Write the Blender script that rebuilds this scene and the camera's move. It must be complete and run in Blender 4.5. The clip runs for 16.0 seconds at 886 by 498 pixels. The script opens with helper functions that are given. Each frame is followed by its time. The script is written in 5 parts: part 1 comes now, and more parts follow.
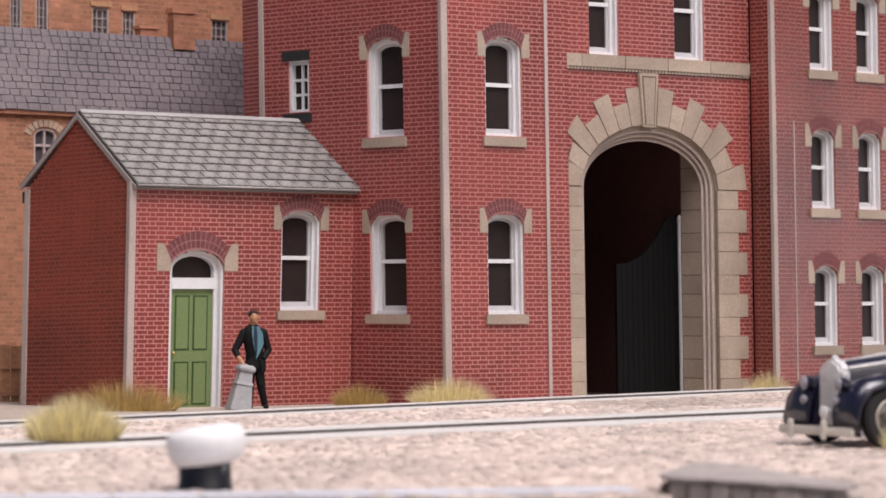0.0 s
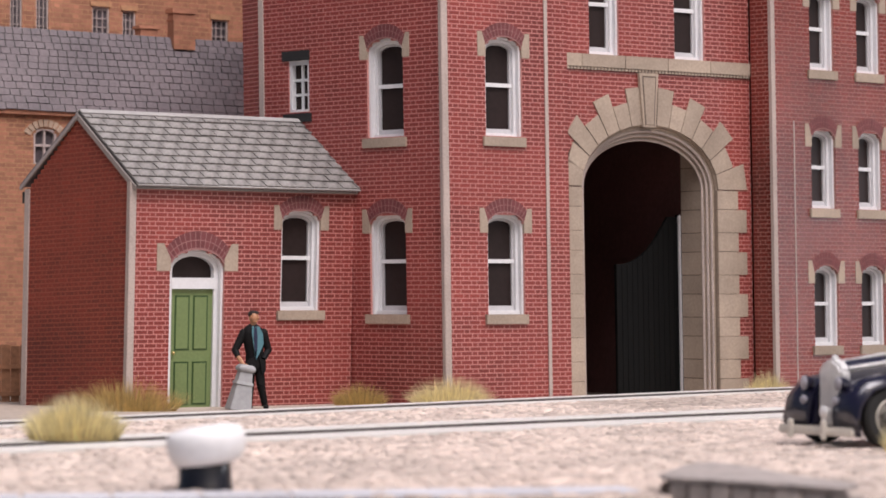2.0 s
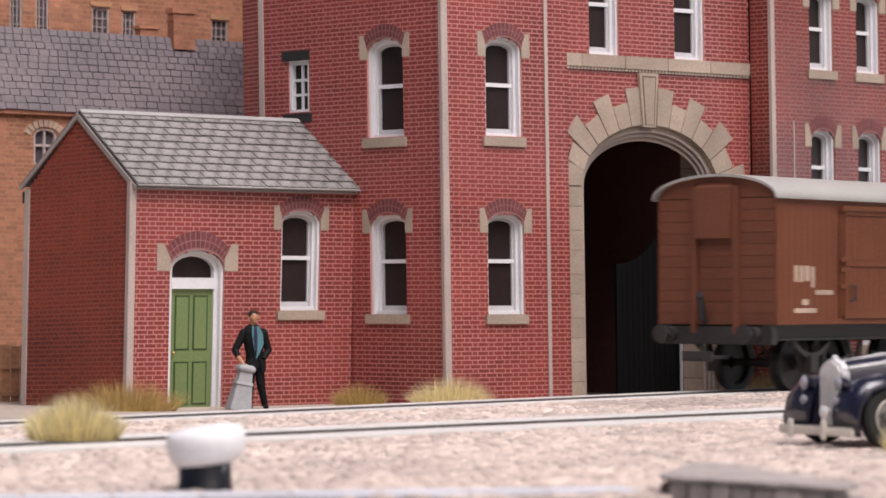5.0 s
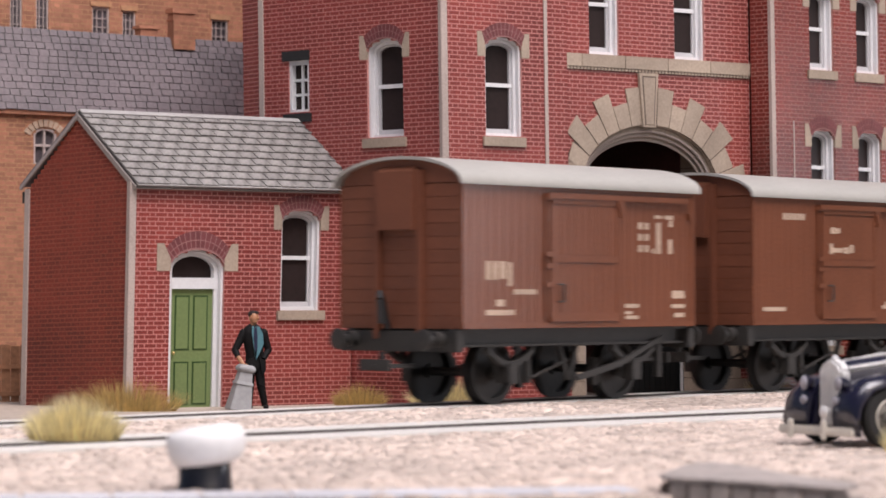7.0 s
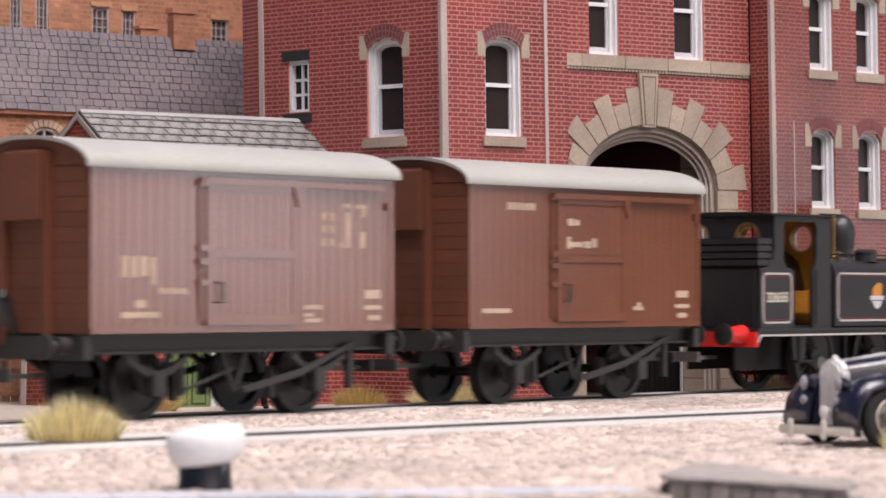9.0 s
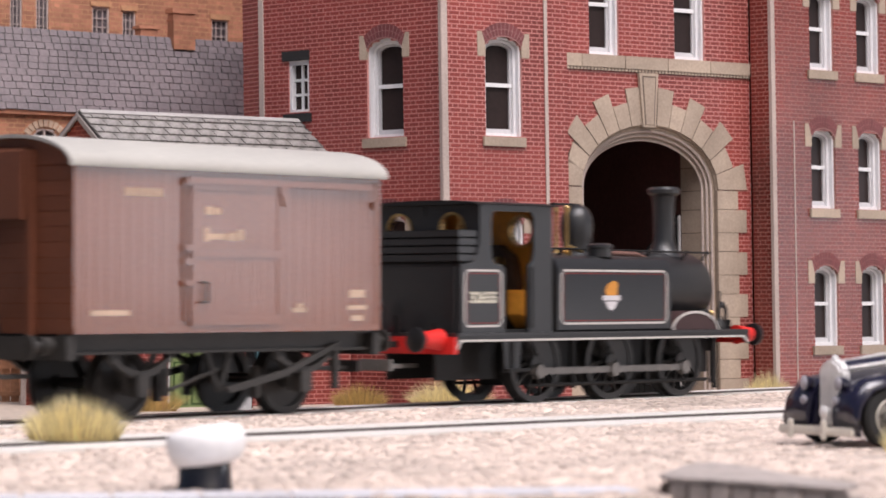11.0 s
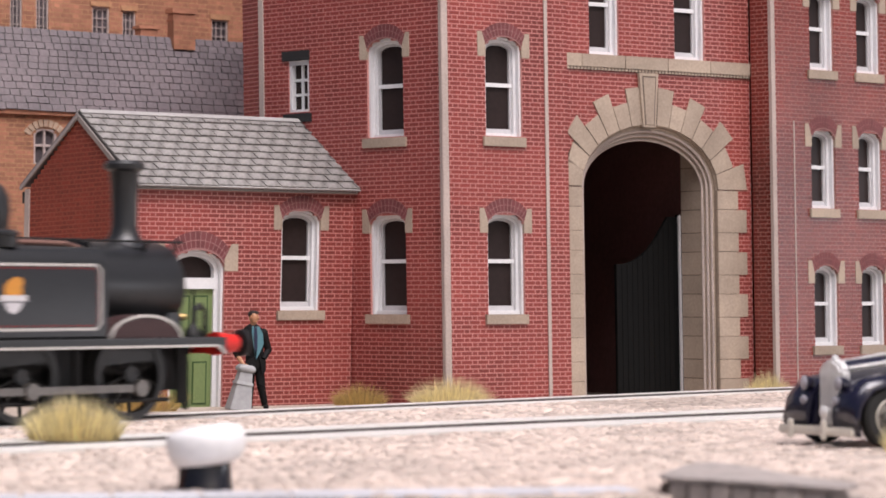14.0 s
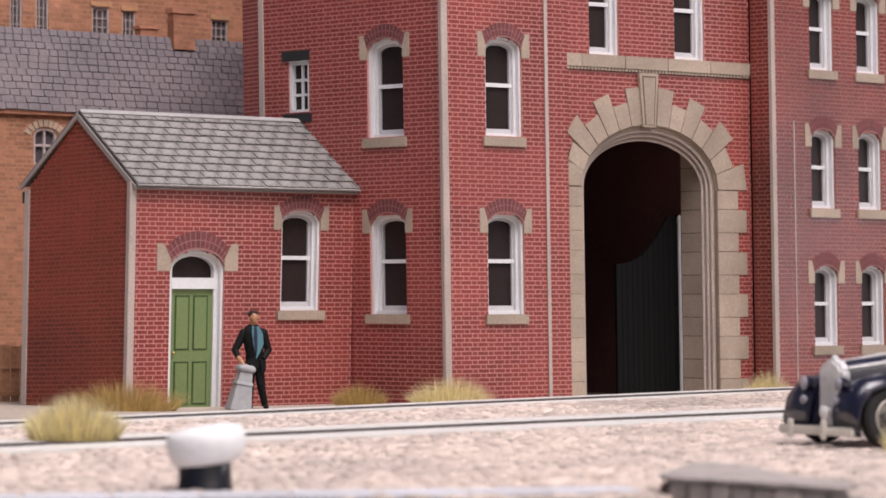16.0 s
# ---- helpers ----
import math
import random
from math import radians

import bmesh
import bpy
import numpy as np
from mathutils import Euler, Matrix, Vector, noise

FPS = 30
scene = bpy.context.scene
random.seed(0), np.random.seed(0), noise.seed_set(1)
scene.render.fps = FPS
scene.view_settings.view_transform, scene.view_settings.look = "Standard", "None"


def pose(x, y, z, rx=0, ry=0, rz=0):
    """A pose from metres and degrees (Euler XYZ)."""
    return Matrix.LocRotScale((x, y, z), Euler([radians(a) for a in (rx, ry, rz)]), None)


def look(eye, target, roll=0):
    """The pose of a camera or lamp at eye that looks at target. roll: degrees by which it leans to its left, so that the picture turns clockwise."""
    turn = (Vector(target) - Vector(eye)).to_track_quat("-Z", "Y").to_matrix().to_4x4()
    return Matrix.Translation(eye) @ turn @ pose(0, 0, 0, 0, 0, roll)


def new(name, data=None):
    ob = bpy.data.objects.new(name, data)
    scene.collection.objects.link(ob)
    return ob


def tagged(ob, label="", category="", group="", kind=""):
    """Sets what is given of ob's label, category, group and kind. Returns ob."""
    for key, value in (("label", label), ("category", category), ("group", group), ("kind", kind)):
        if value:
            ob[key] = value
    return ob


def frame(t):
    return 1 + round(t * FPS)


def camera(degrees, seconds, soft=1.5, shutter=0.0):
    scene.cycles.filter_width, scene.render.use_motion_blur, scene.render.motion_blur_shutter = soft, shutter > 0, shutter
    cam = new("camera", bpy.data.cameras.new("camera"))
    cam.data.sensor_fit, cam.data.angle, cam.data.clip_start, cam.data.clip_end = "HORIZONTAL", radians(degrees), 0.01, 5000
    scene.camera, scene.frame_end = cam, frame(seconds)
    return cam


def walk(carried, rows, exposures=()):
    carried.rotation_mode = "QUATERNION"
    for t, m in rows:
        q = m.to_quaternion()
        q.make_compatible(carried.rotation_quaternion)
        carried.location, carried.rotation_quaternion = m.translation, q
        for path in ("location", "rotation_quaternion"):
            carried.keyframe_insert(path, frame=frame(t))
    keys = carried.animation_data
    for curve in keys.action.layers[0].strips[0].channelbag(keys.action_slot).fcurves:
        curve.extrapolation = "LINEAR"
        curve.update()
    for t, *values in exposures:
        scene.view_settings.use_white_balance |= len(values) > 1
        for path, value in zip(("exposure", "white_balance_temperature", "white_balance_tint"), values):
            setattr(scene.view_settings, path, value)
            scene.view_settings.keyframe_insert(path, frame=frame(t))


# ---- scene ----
# All plan numbers are in millimetres (a 4 mm to the foot model railway); MM turns them into metres.
MM = 0.001
cam = camera(18.552, 16.0, soft=1.7, shutter=0.95)
CAM = Matrix.Translation((0, 0, 21.2 * MM)) @ pose(0, 0, 0, 91.003, 0, 0)
walk(cam, [(0.0, CAM), (16.0, CAM)], [(0.0, -0.03), (4.0, 0.0), (7.0, 0.06), (9.0, 0.15), (11.3, 0.22), (12.5, 0.25), (14.0, 0.12), (15.0, 0.04), (16.0, -0.01)])
cam.data.dof.use_dof = True
cam.data.dof.focus_distance = 0.600
cam.data.dof.aperture_fstop = 75.0

# ---- world and sun: soft daylight from a bright window side, high and to the right ----
world = bpy.data.worlds.new("world")
scene.world = world
world.use_nodes = True
wn = world.node_tree.nodes
sky = wn.new("ShaderNodeTexSky")
sky.sky_type = "NISHITA"
sky.sun_disc = False
sky.sun_elevation = radians(52)
sky.sun_rotation = radians(140)
sky.air_density, sky.dust_density, sky.ozone_density = 0.6, 5.0, 0.3
wn["Background"].inputs[1].default_value = 0.072
world.node_tree.links.new(sky.outputs[0], wn["Background"].inputs[0])
sun = new("sun", bpy.data.lights.new("sun", "SUN"))
sun.data.energy, sun.data.angle, sun.data.color = 1.9, radians(30), (1.0, 0.935, 0.99)
sun.matrix_world = look((0.50, -0.46, 1.40), (0, 0, 0))

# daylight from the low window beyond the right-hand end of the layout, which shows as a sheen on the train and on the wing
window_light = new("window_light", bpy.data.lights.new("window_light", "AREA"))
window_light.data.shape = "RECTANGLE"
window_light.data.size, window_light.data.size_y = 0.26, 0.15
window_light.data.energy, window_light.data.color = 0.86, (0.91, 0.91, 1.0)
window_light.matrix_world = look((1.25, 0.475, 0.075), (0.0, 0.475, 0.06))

# added unseen area lamp over the near middle; fades towards the far right
added_lamp = new("added_lamp", bpy.data.lights.new("added_lamp", "AREA"))
added_lamp.data.shape = "RECTANGLE"
added_lamp.data.size, added_lamp.data.size_y = 0.34, 0.24
added_lamp.data.energy, added_lamp.data.color = 1.5, (1.0, 0.93, 0.975)
added_lamp.matrix_world = look((0.02, 0.31, 0.45), (0.01, 0.56, 0.03))

# ---- materials ----
def mat(name, color, rough=0.7, metal=0.0, vary=0.12, scale=900.0, big=60.0, bump=0.15, island=0.0, objvary=0.0, tint=None,
        emit=None, coat=0.0, streak=None, thin=0.0, spec=None):
    """A surface with grain (scale, per metre), stains (big), and a difference from piece to piece."""
    m = bpy.data.materials.new(name)
    m.use_nodes = True
    nt = m.node_tree
    n, li = nt.nodes, nt.links
    b = n["Principled BSDF"]
    b.inputs["Roughness"].default_value = rough
    b.inputs["Metallic"].default_value = metal
    if spec is not None:
        b.inputs["Specular IOR Level"].default_value = spec
    if coat:
        b.inputs["Coat Weight"].default_value = coat
        b.inputs["Coat Roughness"].default_value = 0.15
    tc = n.new("ShaderNodeTexCoord")
    src = tc.outputs["Object"]
    if streak:
        mp = n.new("ShaderNodeMapping")
        mp.inputs["Scale"].default_value = streak
        li.new(src, mp.inputs[0])
        src = mp.outputs[0]
    fine = n.new("ShaderNodeTexNoise")
    fine.inputs["Scale"].default_value = scale
    fine.inputs["Detail"].default_value = 4
    li.new(src, fine.inputs["Vector"])
    wide = n.new("ShaderNodeTexNoise")
    wide.inputs["Scale"].default_value = big
    wide.inputs["Detail"].default_value = 5
    li.new(tc.outputs["Object"], wide.inputs["Vector"])
    add = n.new("ShaderNodeMath")
    add.operation = "ADD"
    li.new(fine.outputs[0], add.inputs[0])
    li.new(wide.outputs[0], add.inputs[1])
    val = n.new("ShaderNodeMapRange")
    val.inputs["From Min"].default_value, val.inputs["From Max"].default_value = 0.6, 1.4
    val.inputs["To Min"].default_value, val.inputs["To Max"].default_value = 1 - vary * 1.6, 1 + vary * 1.6
    li.new(add.outputs[0], val.inputs[0])
    last = val.outputs[0]
    for amount, node, sock in ((island, "ShaderNodeNewGeometry", "Random Per Island"), (objvary, "ShaderNodeObjectInfo", "Random")):
        if amount:
            g = n.new(node)
            r = n.new("ShaderNodeMapRange")
            r.inputs["To Min"].default_value, r.inputs["To Max"].default_value = 1 - amount, 1 + amount
            li.new(g.outputs[sock], r.inputs[0])
            mul = n.new("ShaderNodeMath")
            mul.operation = "MULTIPLY"
            li.new(last, mul.inputs[0])
            li.new(r.outputs[0], mul.inputs[1])
            last = mul.outputs[0]
    mix = n.new("ShaderNodeMix")
    mix.data_type = "RGBA"
    mix.inputs[6].default_value = (*color, 1)
    mix.inputs[7].default_value = (*(tint or color), 1)
    li.new(wide.outputs[0], mix.inputs[0])
    sc = n.new("ShaderNodeVectorMath")
    sc.operation = "SCALE"
    li.new(mix.outputs[2], sc.inputs[0])
    li.new(last, sc.inputs["Scale"])
    li.new(sc.outputs[0], b.inputs["Base Color"])
    if thin:
        leaf = n.new("ShaderNodeBsdfTranslucent")
        both = n.new("ShaderNodeMixShader")
        both.inputs[0].default_value = thin
        li.new(sc.outputs[0], leaf.inputs[0])
        li.new(b.outputs[0], both.inputs[1])
        li.new(leaf.outputs[0], both.inputs[2])
        li.new(both.outputs[0], n["Material Output"].inputs[0])
    if bump:
        bp = n.new("ShaderNodeBump")
        bp.inputs["Strength"].default_value = bump
        bp.inputs["Distance"].default_value = 0.0002
        li.new(fine.outputs[0], bp.inputs["Height"])
        li.new(bp.outputs[0], b.inputs["Normal"])
    if emit:
        b.inputs["Emission Color"].default_value = (*emit[:3], 1)
        b.inputs["Emission Strength"].default_value = emit[3]
    return m


BRICK = mat("printed red brick", (0.234, 0.039, 0.0345), 0.42, vary=0.27, scale=2500, big=38, island=0.11, objvary=0.10, tint=(0.285, 0.051, 0.041))
MORTAR = mat("pale pink mortar", (0.55, 0.250, 0.222), 0.45, vary=0.12, scale=2500, big=45)
# wing and pier brick: soot and the dimmer light there, both in the colour
BRICK_W = mat("sooty varnished red brick, shade added", (0.155, 0.0255, 0.0185), 0.26, spec=0.42, vary=0.42, scale=2500, big=30, island=0.13, objvary=0.10, tint=(0.185, 0.031, 0.023))
MORTAR_W = mat("sooty pink mortar, shade added", (0.35, 0.150, 0.125), 0.28, spec=0.42, vary=0.35, scale=2500, big=30)
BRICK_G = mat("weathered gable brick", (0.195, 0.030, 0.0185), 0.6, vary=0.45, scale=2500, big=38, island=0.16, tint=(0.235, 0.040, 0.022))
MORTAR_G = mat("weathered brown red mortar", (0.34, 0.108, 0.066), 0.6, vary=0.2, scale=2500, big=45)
SOLDIER = mat("dark purple arch brick", (0.16, 0.042, 0.045), 0.65, island=0.15, scale=2500)
MORTAR_D = mat("grey pink arch mortar", (0.30, 0.15, 0.14), 0.7, scale=2500)
STONE = mat("buff printed stone", (0.36, 0.285, 0.22), 0.65, vary=0.14, scale=1800, big=90, objvary=0.09, tint=(0.43, 0.345, 0.27))
STONE_J = mat("dark stone joint", (0.10, 0.07, 0.055), 0.8)
STRIP = mat("bare card edge", (0.46, 0.38, 0.34), 0.7, vary=0.15, scale=2500)
WHITE = mat("white painted window frame", (0.74, 0.74, 0.75), 0.45, vary=0.05, scale=1200)
GREYW = mat("pale grey sash", (0.52, 0.51, 0.52), 0.5, vary=0.06, scale=1200)
PANE = mat("dark window pane", (0.030, 0.021, 0.020), 0.3, spec=0.12, vary=0.1, bump=0.0)
PANE_F = mat("grey far pane", (0.085, 0.072, 0.078), 0.4, vary=0.3, spec=0.2)
FARW = mat("pinkish white far sash", (0.46, 0.385, 0.365), 0.6, vary=0.15)
IRON_D = mat("black lintel", (0.02, 0.02, 0.021), 0.6)
SLATE = mat("light grey slate", (0.205, 0.193, 0.182), 0.6, vary=0.42, scale=700, objvary=0.10, tint=(0.345, 0.325, 0.31))
SLATE_U = mat("slate underlay", (0.10, 0.094, 0.092), 0.8)
BARGE = mat("grey brown card edge", (0.34, 0.30, 0.28), 0.7, vary=0.15, scale=2500)
RIDGE = mat("grey ridge", (0.36, 0.345, 0.335), 0.6, vary=0.12, scale=1500)
SLATE_B = mat("purple grey slate", (0.15, 0.13, 0.144), 0.65, vary=0.2, scale=1200, island=0.14, tint=(0.20, 0.165, 0.17))
ORANGE = mat("orange brick print", (0.36, 0.16, 0.095), 0.7, vary=0.2, scale=500, big=50, island=0.2, tint=(0.40, 0.185, 0.115))
ORANGE_J = mat("orange mortar", (0.44, 0.24, 0.13), 0.7, vary=0.2)
BROWNF = mat("brown fence plank", (0.33, 0.16, 0.085), 0.7, vary=0.25, objvary=0.2)
GREEN = mat("leaf green door paint", (0.165, 0.225, 0.085), 0.5, vary=0.08, scale=1500)
GREEN_D = mat("dark green panel line", (0.035, 0.075, 0.018), 0.5)
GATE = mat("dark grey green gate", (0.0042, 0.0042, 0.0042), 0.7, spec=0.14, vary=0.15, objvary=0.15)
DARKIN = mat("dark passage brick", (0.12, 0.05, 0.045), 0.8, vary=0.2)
COBBLE = mat("pale buff cobble", (0.60, 0.515, 0.455), 0.30, vary=0.2, scale=1500, big=25, island=0.24, objvary=0.2, tint=(0.52, 0.425, 0.365), bump=0.4)
BED = mat("cobble joint", (0.20, 0.165, 0.14), 0.8, vary=0.2)
GROUND = mat("pale earth ground", (0.42, 0.35, 0.29), 0.85, vary=0.2, scale=700, big=20, bump=0.5)
CONC = mat("pale concrete edging", (0.78, 0.755, 0.71), 0.42, vary=0.1, scale=900)
# pale base, low metal: the window's reflection is put into the rail colour
RAIL = mat("worn rail head, reflection in colour", (0.85, 0.83, 0.80), 0.35, metal=0.25, vary=0.08, bump=0.05)
RUST = mat("dark rail side", (0.06, 0.045, 0.04), 0.7, vary=0.2)
TROUGH = mat("dark track bed", (0.055, 0.045, 0.04), 0.9, vary=0.25)
QUAY = mat("blue white quay stone", (0.60, 0.60, 0.64), 0.6, vary=0.12, objvary=0.08)
GREYST = mat("weathered grey stone", (0.50, 0.445, 0.415), 0.6, vary=0.32, objvary=0.3, scale=600)
STRAW = mat("straw grass", (0.88, 0.78, 0.44), 0.6, thin=0.5, vary=0.2, island=0.35, bump=0.0, tint=(0.92, 0.86, 0.60))
STRAW_D = mat("olive dry grass", (0.60, 0.45, 0.18), 0.7, thin=0.45, vary=0.2, island=0.35, bump=0.0)
BOLW = mat("white bollard paint", (0.88, 0.87, 0.865), 0.45, vary=0.04)
BOLB = mat("glossy black bollard paint", (0.010, 0.009, 0.014), 0.22, vary=0.2, coat=0.5)
BLACK = mat("black paint", (0.012, 0.012, 0.013), 0.45, vary=0.2)
LOCO = mat("satin black livery", (0.020, 0.0203, 0.0215), 0.35, spec=0.55, vary=0.15, scale=1800, bump=0.08)
LOCO_M = mat("matt black ironwork", (0.009, 0.0088, 0.0088), 0.55, spec=0.35, vary=0.25, scale=1500)
WHEEL_L = mat("dark oily wheel", (0.024, 0.0235, 0.023), 0.4, vary=0.3)
STEEL = mat("dull grey steel", (0.20, 0.19, 0.18), 0.45, metal=0.6, vary=0.15)
RED = mat("buffer beam red", (0.62, 0.022, 0.018), 0.4, vary=0.08)
LINE = mat("pale grey lining", (0.52, 0.50, 0.47), 0.5, vary=0.05)
LINE_R = mat("dark red lining", (0.20, 0.02, 0.018), 0.5)
PLUM = mat("dull plum splasher", (0.045, 0.020, 0.020), 0.5)
OCHRE = mat("ochre cab lining", (0.60, 0.25, 0.03), 0.5, vary=0.15)
BACKH = mat("sooty brown backhead", (0.055, 0.028, 0.016), 0.5, vary=0.2)
BRASS = mat("brass fitting", (0.60, 0.42, 0.18), 0.3, metal=1.0)
COPPER = mat("copper pipe", (0.36, 0.20, 0.16), 0.4, metal=0.7)
CREAM = mat("cream lettering", (0.66, 0.62, 0.50), 0.6, vary=0.05)
EM_G = mat("crest gold", (0.60, 0.26, 0.04), 0.5)
EM_W = mat("crest silver", (0.62, 0.60, 0.62), 0.5)
FIRE = mat("firebox glow", (0.9, 0.4, 0.05), 0.5, emit=(1.0, 0.19, 0.012, 6.0))
FIRE_C = mat("white hot core", (0.9, 0.6, 0.2), 0.5, emit=(1.0, 0.58, 0.16, 60.0))
VAN = mat("bauxite van paint", (0.160, 0.054, 0.026), 0.185, vary=0.10, scale=1500, big=35, objvary=0.03, tint=(0.180, 0.064, 0.034))
VAN_E = mat("bauxite plank end", (0.150, 0.050, 0.025), 0.55, vary=0.12, scale=1500, objvary=0.08)
ROOFG = mat("pale grey van roof", (0.40, 0.388, 0.36), 0.55, vary=0.08, scale=1200, big=40)
UNDER = mat("weathered underframe", (0.030, 0.028, 0.026), 0.5, vary=0.25, scale=1500)
WHEEL = mat("grey wagon wheel", (0.016, 0.015, 0.014), 0.5, vary=0.2)
LETTER = mat("faded white lettering", (0.47, 0.35, 0.26), 0.5, vary=0.3, scale=3000)
NAVY = mat("dark navy car paint", (0.010, 0.009, 0.024), 0.25, vary=0.1, coat=0.6, bump=0.0)
CHROME = mat("silver painted grille", (0.70, 0.69, 0.68), 0.42, metal=0.2, vary=0.1)
LAMPG = mat("dull lamp glass", (0.30, 0.29, 0.32), 0.3, vary=0.2)
TYRE = mat("black tyre", (0.015, 0.015, 0.015), 0.7)
CREAMW = mat("cream bumper", (0.66, 0.62, 0.55), 0.5)
GLASS = mat("windscreen glass", (0.05, 0.06, 0.09), 0.08, vary=0.05, bump=0.0)
SUIT = mat("black suit", (0.007, 0.0065, 0.007), 0.7, spec=0.2, vary=0.2)
SKIN = mat("painted flesh", (0.45, 0.22, 0.12), 0.5)
HAIR = mat("dark hair", (0.02, 0.012, 0.01), 0.6)
TEAL = mat("teal shirt", (0.09, 0.22, 0.26), 0.5)
TIE = mat("navy tie", (0.02, 0.025, 0.06), 0.5)
POT = mat("grey stone post", (0.34, 0.34, 0.345), 0.7, vary=0.12)
BACK = mat("plain pale backing", (0.5, 0.46, 0.42), 0.9)
COAL = mat("coal", (0.012, 0.012, 0.012), 0.5, vary=0.3, bump=0.6)


# ---- mesh helpers ----
class Shape:
    """Collects points (millimetres) and faces; m places what is added."""

    def __init__(self, m=None):
        self.v, self.f, self.k, self.m, self.mat = [], [], [], m, 0

    def add(self, pts, faces):
        o = len(self.v)
        self.v += [tuple(self.m @ Vector(p)) if self.m else tuple(p) for p in pts]
        self.f += [tuple(o + i for i in f) for f in faces]
        self.k += [self.mat] * len(faces)
        return self

    def box(self, x0, x1, y0, y1, z0, z1, open_back=False):
        p = [(x0, y0, z0), (x1, y0, z0), (x1, y1, z0), (x0, y1, z0), (x0, y0, z1), (x1, y0, z1), (x1, y1, z1), (x0, y1, z1)]
        f = [(0, 1, 5, 4), (1, 2, 6, 5), (3, 0, 4, 7), (4, 5, 6, 7), (3, 2, 1, 0)]
        return self.add(p, f if open_back else f + [(2, 3, 7, 6)])

    def prism(self, poly, y0, y1, axis="y"):
        """A polygon in x, z drawn out along y (axis y), or in x, y along z, or in y, z along x."""
        n = len(poly)
        put = {"y": lambda a, b, c: (a, c, b), "z": lambda a, b, c: (a, b, c), "x": lambda a, b, c: (c, a, b)}[axis]
        p = [put(a, b, y0) for a, b in poly] + [put(a, b, y1) for a, b in poly]
        f = [tuple(range(n)), tuple(range(2 * n - 1, n - 1, -1))] + [(i, i + n, (i + 1) % n + n, (i + 1) % n) for i in range(n)]
        return self.add(p, f)

    def ring(self, outer, inner, y0, y1):
        """The band between two outlines (x, z) with as many points each, drawn out along y; open where the lists end."""
        n = len(outer)
        p = [(a, y0, b) for a, b in outer] + [(a, y0, b) for a, b in inner] + [(a, y1, b) for a, b in outer] + [(a, y1, b) for a, b in inner]
        f = []
        for i in range(n - 1):
            j = i + 1
            f += [(i, j, n + j, n + i), (2 * n + j, 2 * n + i, 3 * n + i, 3 * n + j), (i, 2 * n + i, 2 * n + j, j), (n + j, 3 * n + j, 3 * n + i, n + i)]
        f += [(0, n, 3 * n, 2 * n), (n - 1, 3 * n - 1, 4 * n - 1, 2 * n - 1)]
        return self.add(p, f)

    def lathe(self, profile, n=20, m=None):
        """A profile of (radius, height) turned about z; m lays it down."""
        p, f = [], []
        for r, z in profile:
            for i in range(n):
                a = 2 * math.pi * i / n
                q = Vector((r * math.cos(a), r * math.sin(a), z))
                p.append(tuple(m @ q) if m else tuple(q))
        for k in range(len(profile) - 1):
            f += [(k * n + i, k * n + (i + 1) % n, (k + 1) * n + (i + 1) % n, (k + 1) * n + i) for i in range(n)]
        f += [tuple(range(n - 1, -1, -1)), tuple(range((len(profile) - 1) * n, len(profile) * n))]
        return self.add(p, f)

    def rod(self, a, b, r0, r1=None, n=8):
        a, b = Vector(a), Vector(b)
        m = Matrix.Translation(a) @ (b - a).to_track_quat("Z", "Y").to_matrix().to_4x4()
        return self.lathe([(r0, 0), (r0 if r1 is None else r1, (b - a).length)], n, m)

    def tube(self, pts, r, n=6):
        for a, b in zip(pts, pts[1:]):
            self.rod(a, b, r, n=n)
        return self

    def ball(self, c, rx, ry, rz, n=12):
        prof = [(math.sin(math.pi * i / 8) * 1.0 + 1e-4, -math.cos(math.pi * i / 8)) for i in range(9)]
        return self.lathe(prof, n, Matrix.Translation(c) @ Matrix.Diagonal((rx, ry, rz, 1)))

    def mesh(self, name, mats, smooth=False, bevel=0.0, weld=False):
        me = bpy.data.meshes.new(name)
        me.from_pydata([(x * MM, y * MM, z * MM) for x, y, z in self.v], [], self.f)
        for m in mats:
            me.materials.append(m)
        if len(mats) > 1:
            me.polygons.foreach_set("material_index", self.k)
        bm = bmesh.new()
        bm.from_mesh(me)
        if weld:
            bmesh.ops.remove_doubles(bm, verts=bm.verts, dist=2e-6)
        if len(bm.faces) < 6000:
            bmesh.ops.recalc_face_normals(bm, faces=bm.faces)
        if bevel:
            ed = [e for e in bm.edges if len(e.link_faces) == 2 and e.calc_face_angle(0) > 0.6]
            bmesh.ops.bevel(bm, geom=ed, offset=bevel * MM, segments=2, affect="EDGES", clamp_overlap=True)
        if smooth:
            for f in bm.faces:
                f.smooth = True
            for e in bm.edges:
                if len(e.link_faces) == 2 and e.calc_face_angle(0) > 0.7:
                    e.smooth = False
        bm.to_mesh(me)
        bm.free()
        return me


def part(name, s, material, parent=None, label="", smooth=False, bevel=0.0, weld=False):
    mats = material if isinstance(material, (list, tuple)) else [material]
    ob = new(name, s.mesh(name, mats, smooth, bevel, weld))
    ob.parent = parent
    return tagged(ob, label)


def thing(name, label, category, group="", kind="", m=None):
    ob = new(name)
    ob.empty_display_size = 0.005
    if m:
        ob.matrix_world = m
    return tagged(ob, label, category, group, kind)


def at(x, y, z, rz=0.0):
    """A pose in millimetres and degrees."""
    return pose(x * MM, y * MM, z * MM, 0, 0, rz)


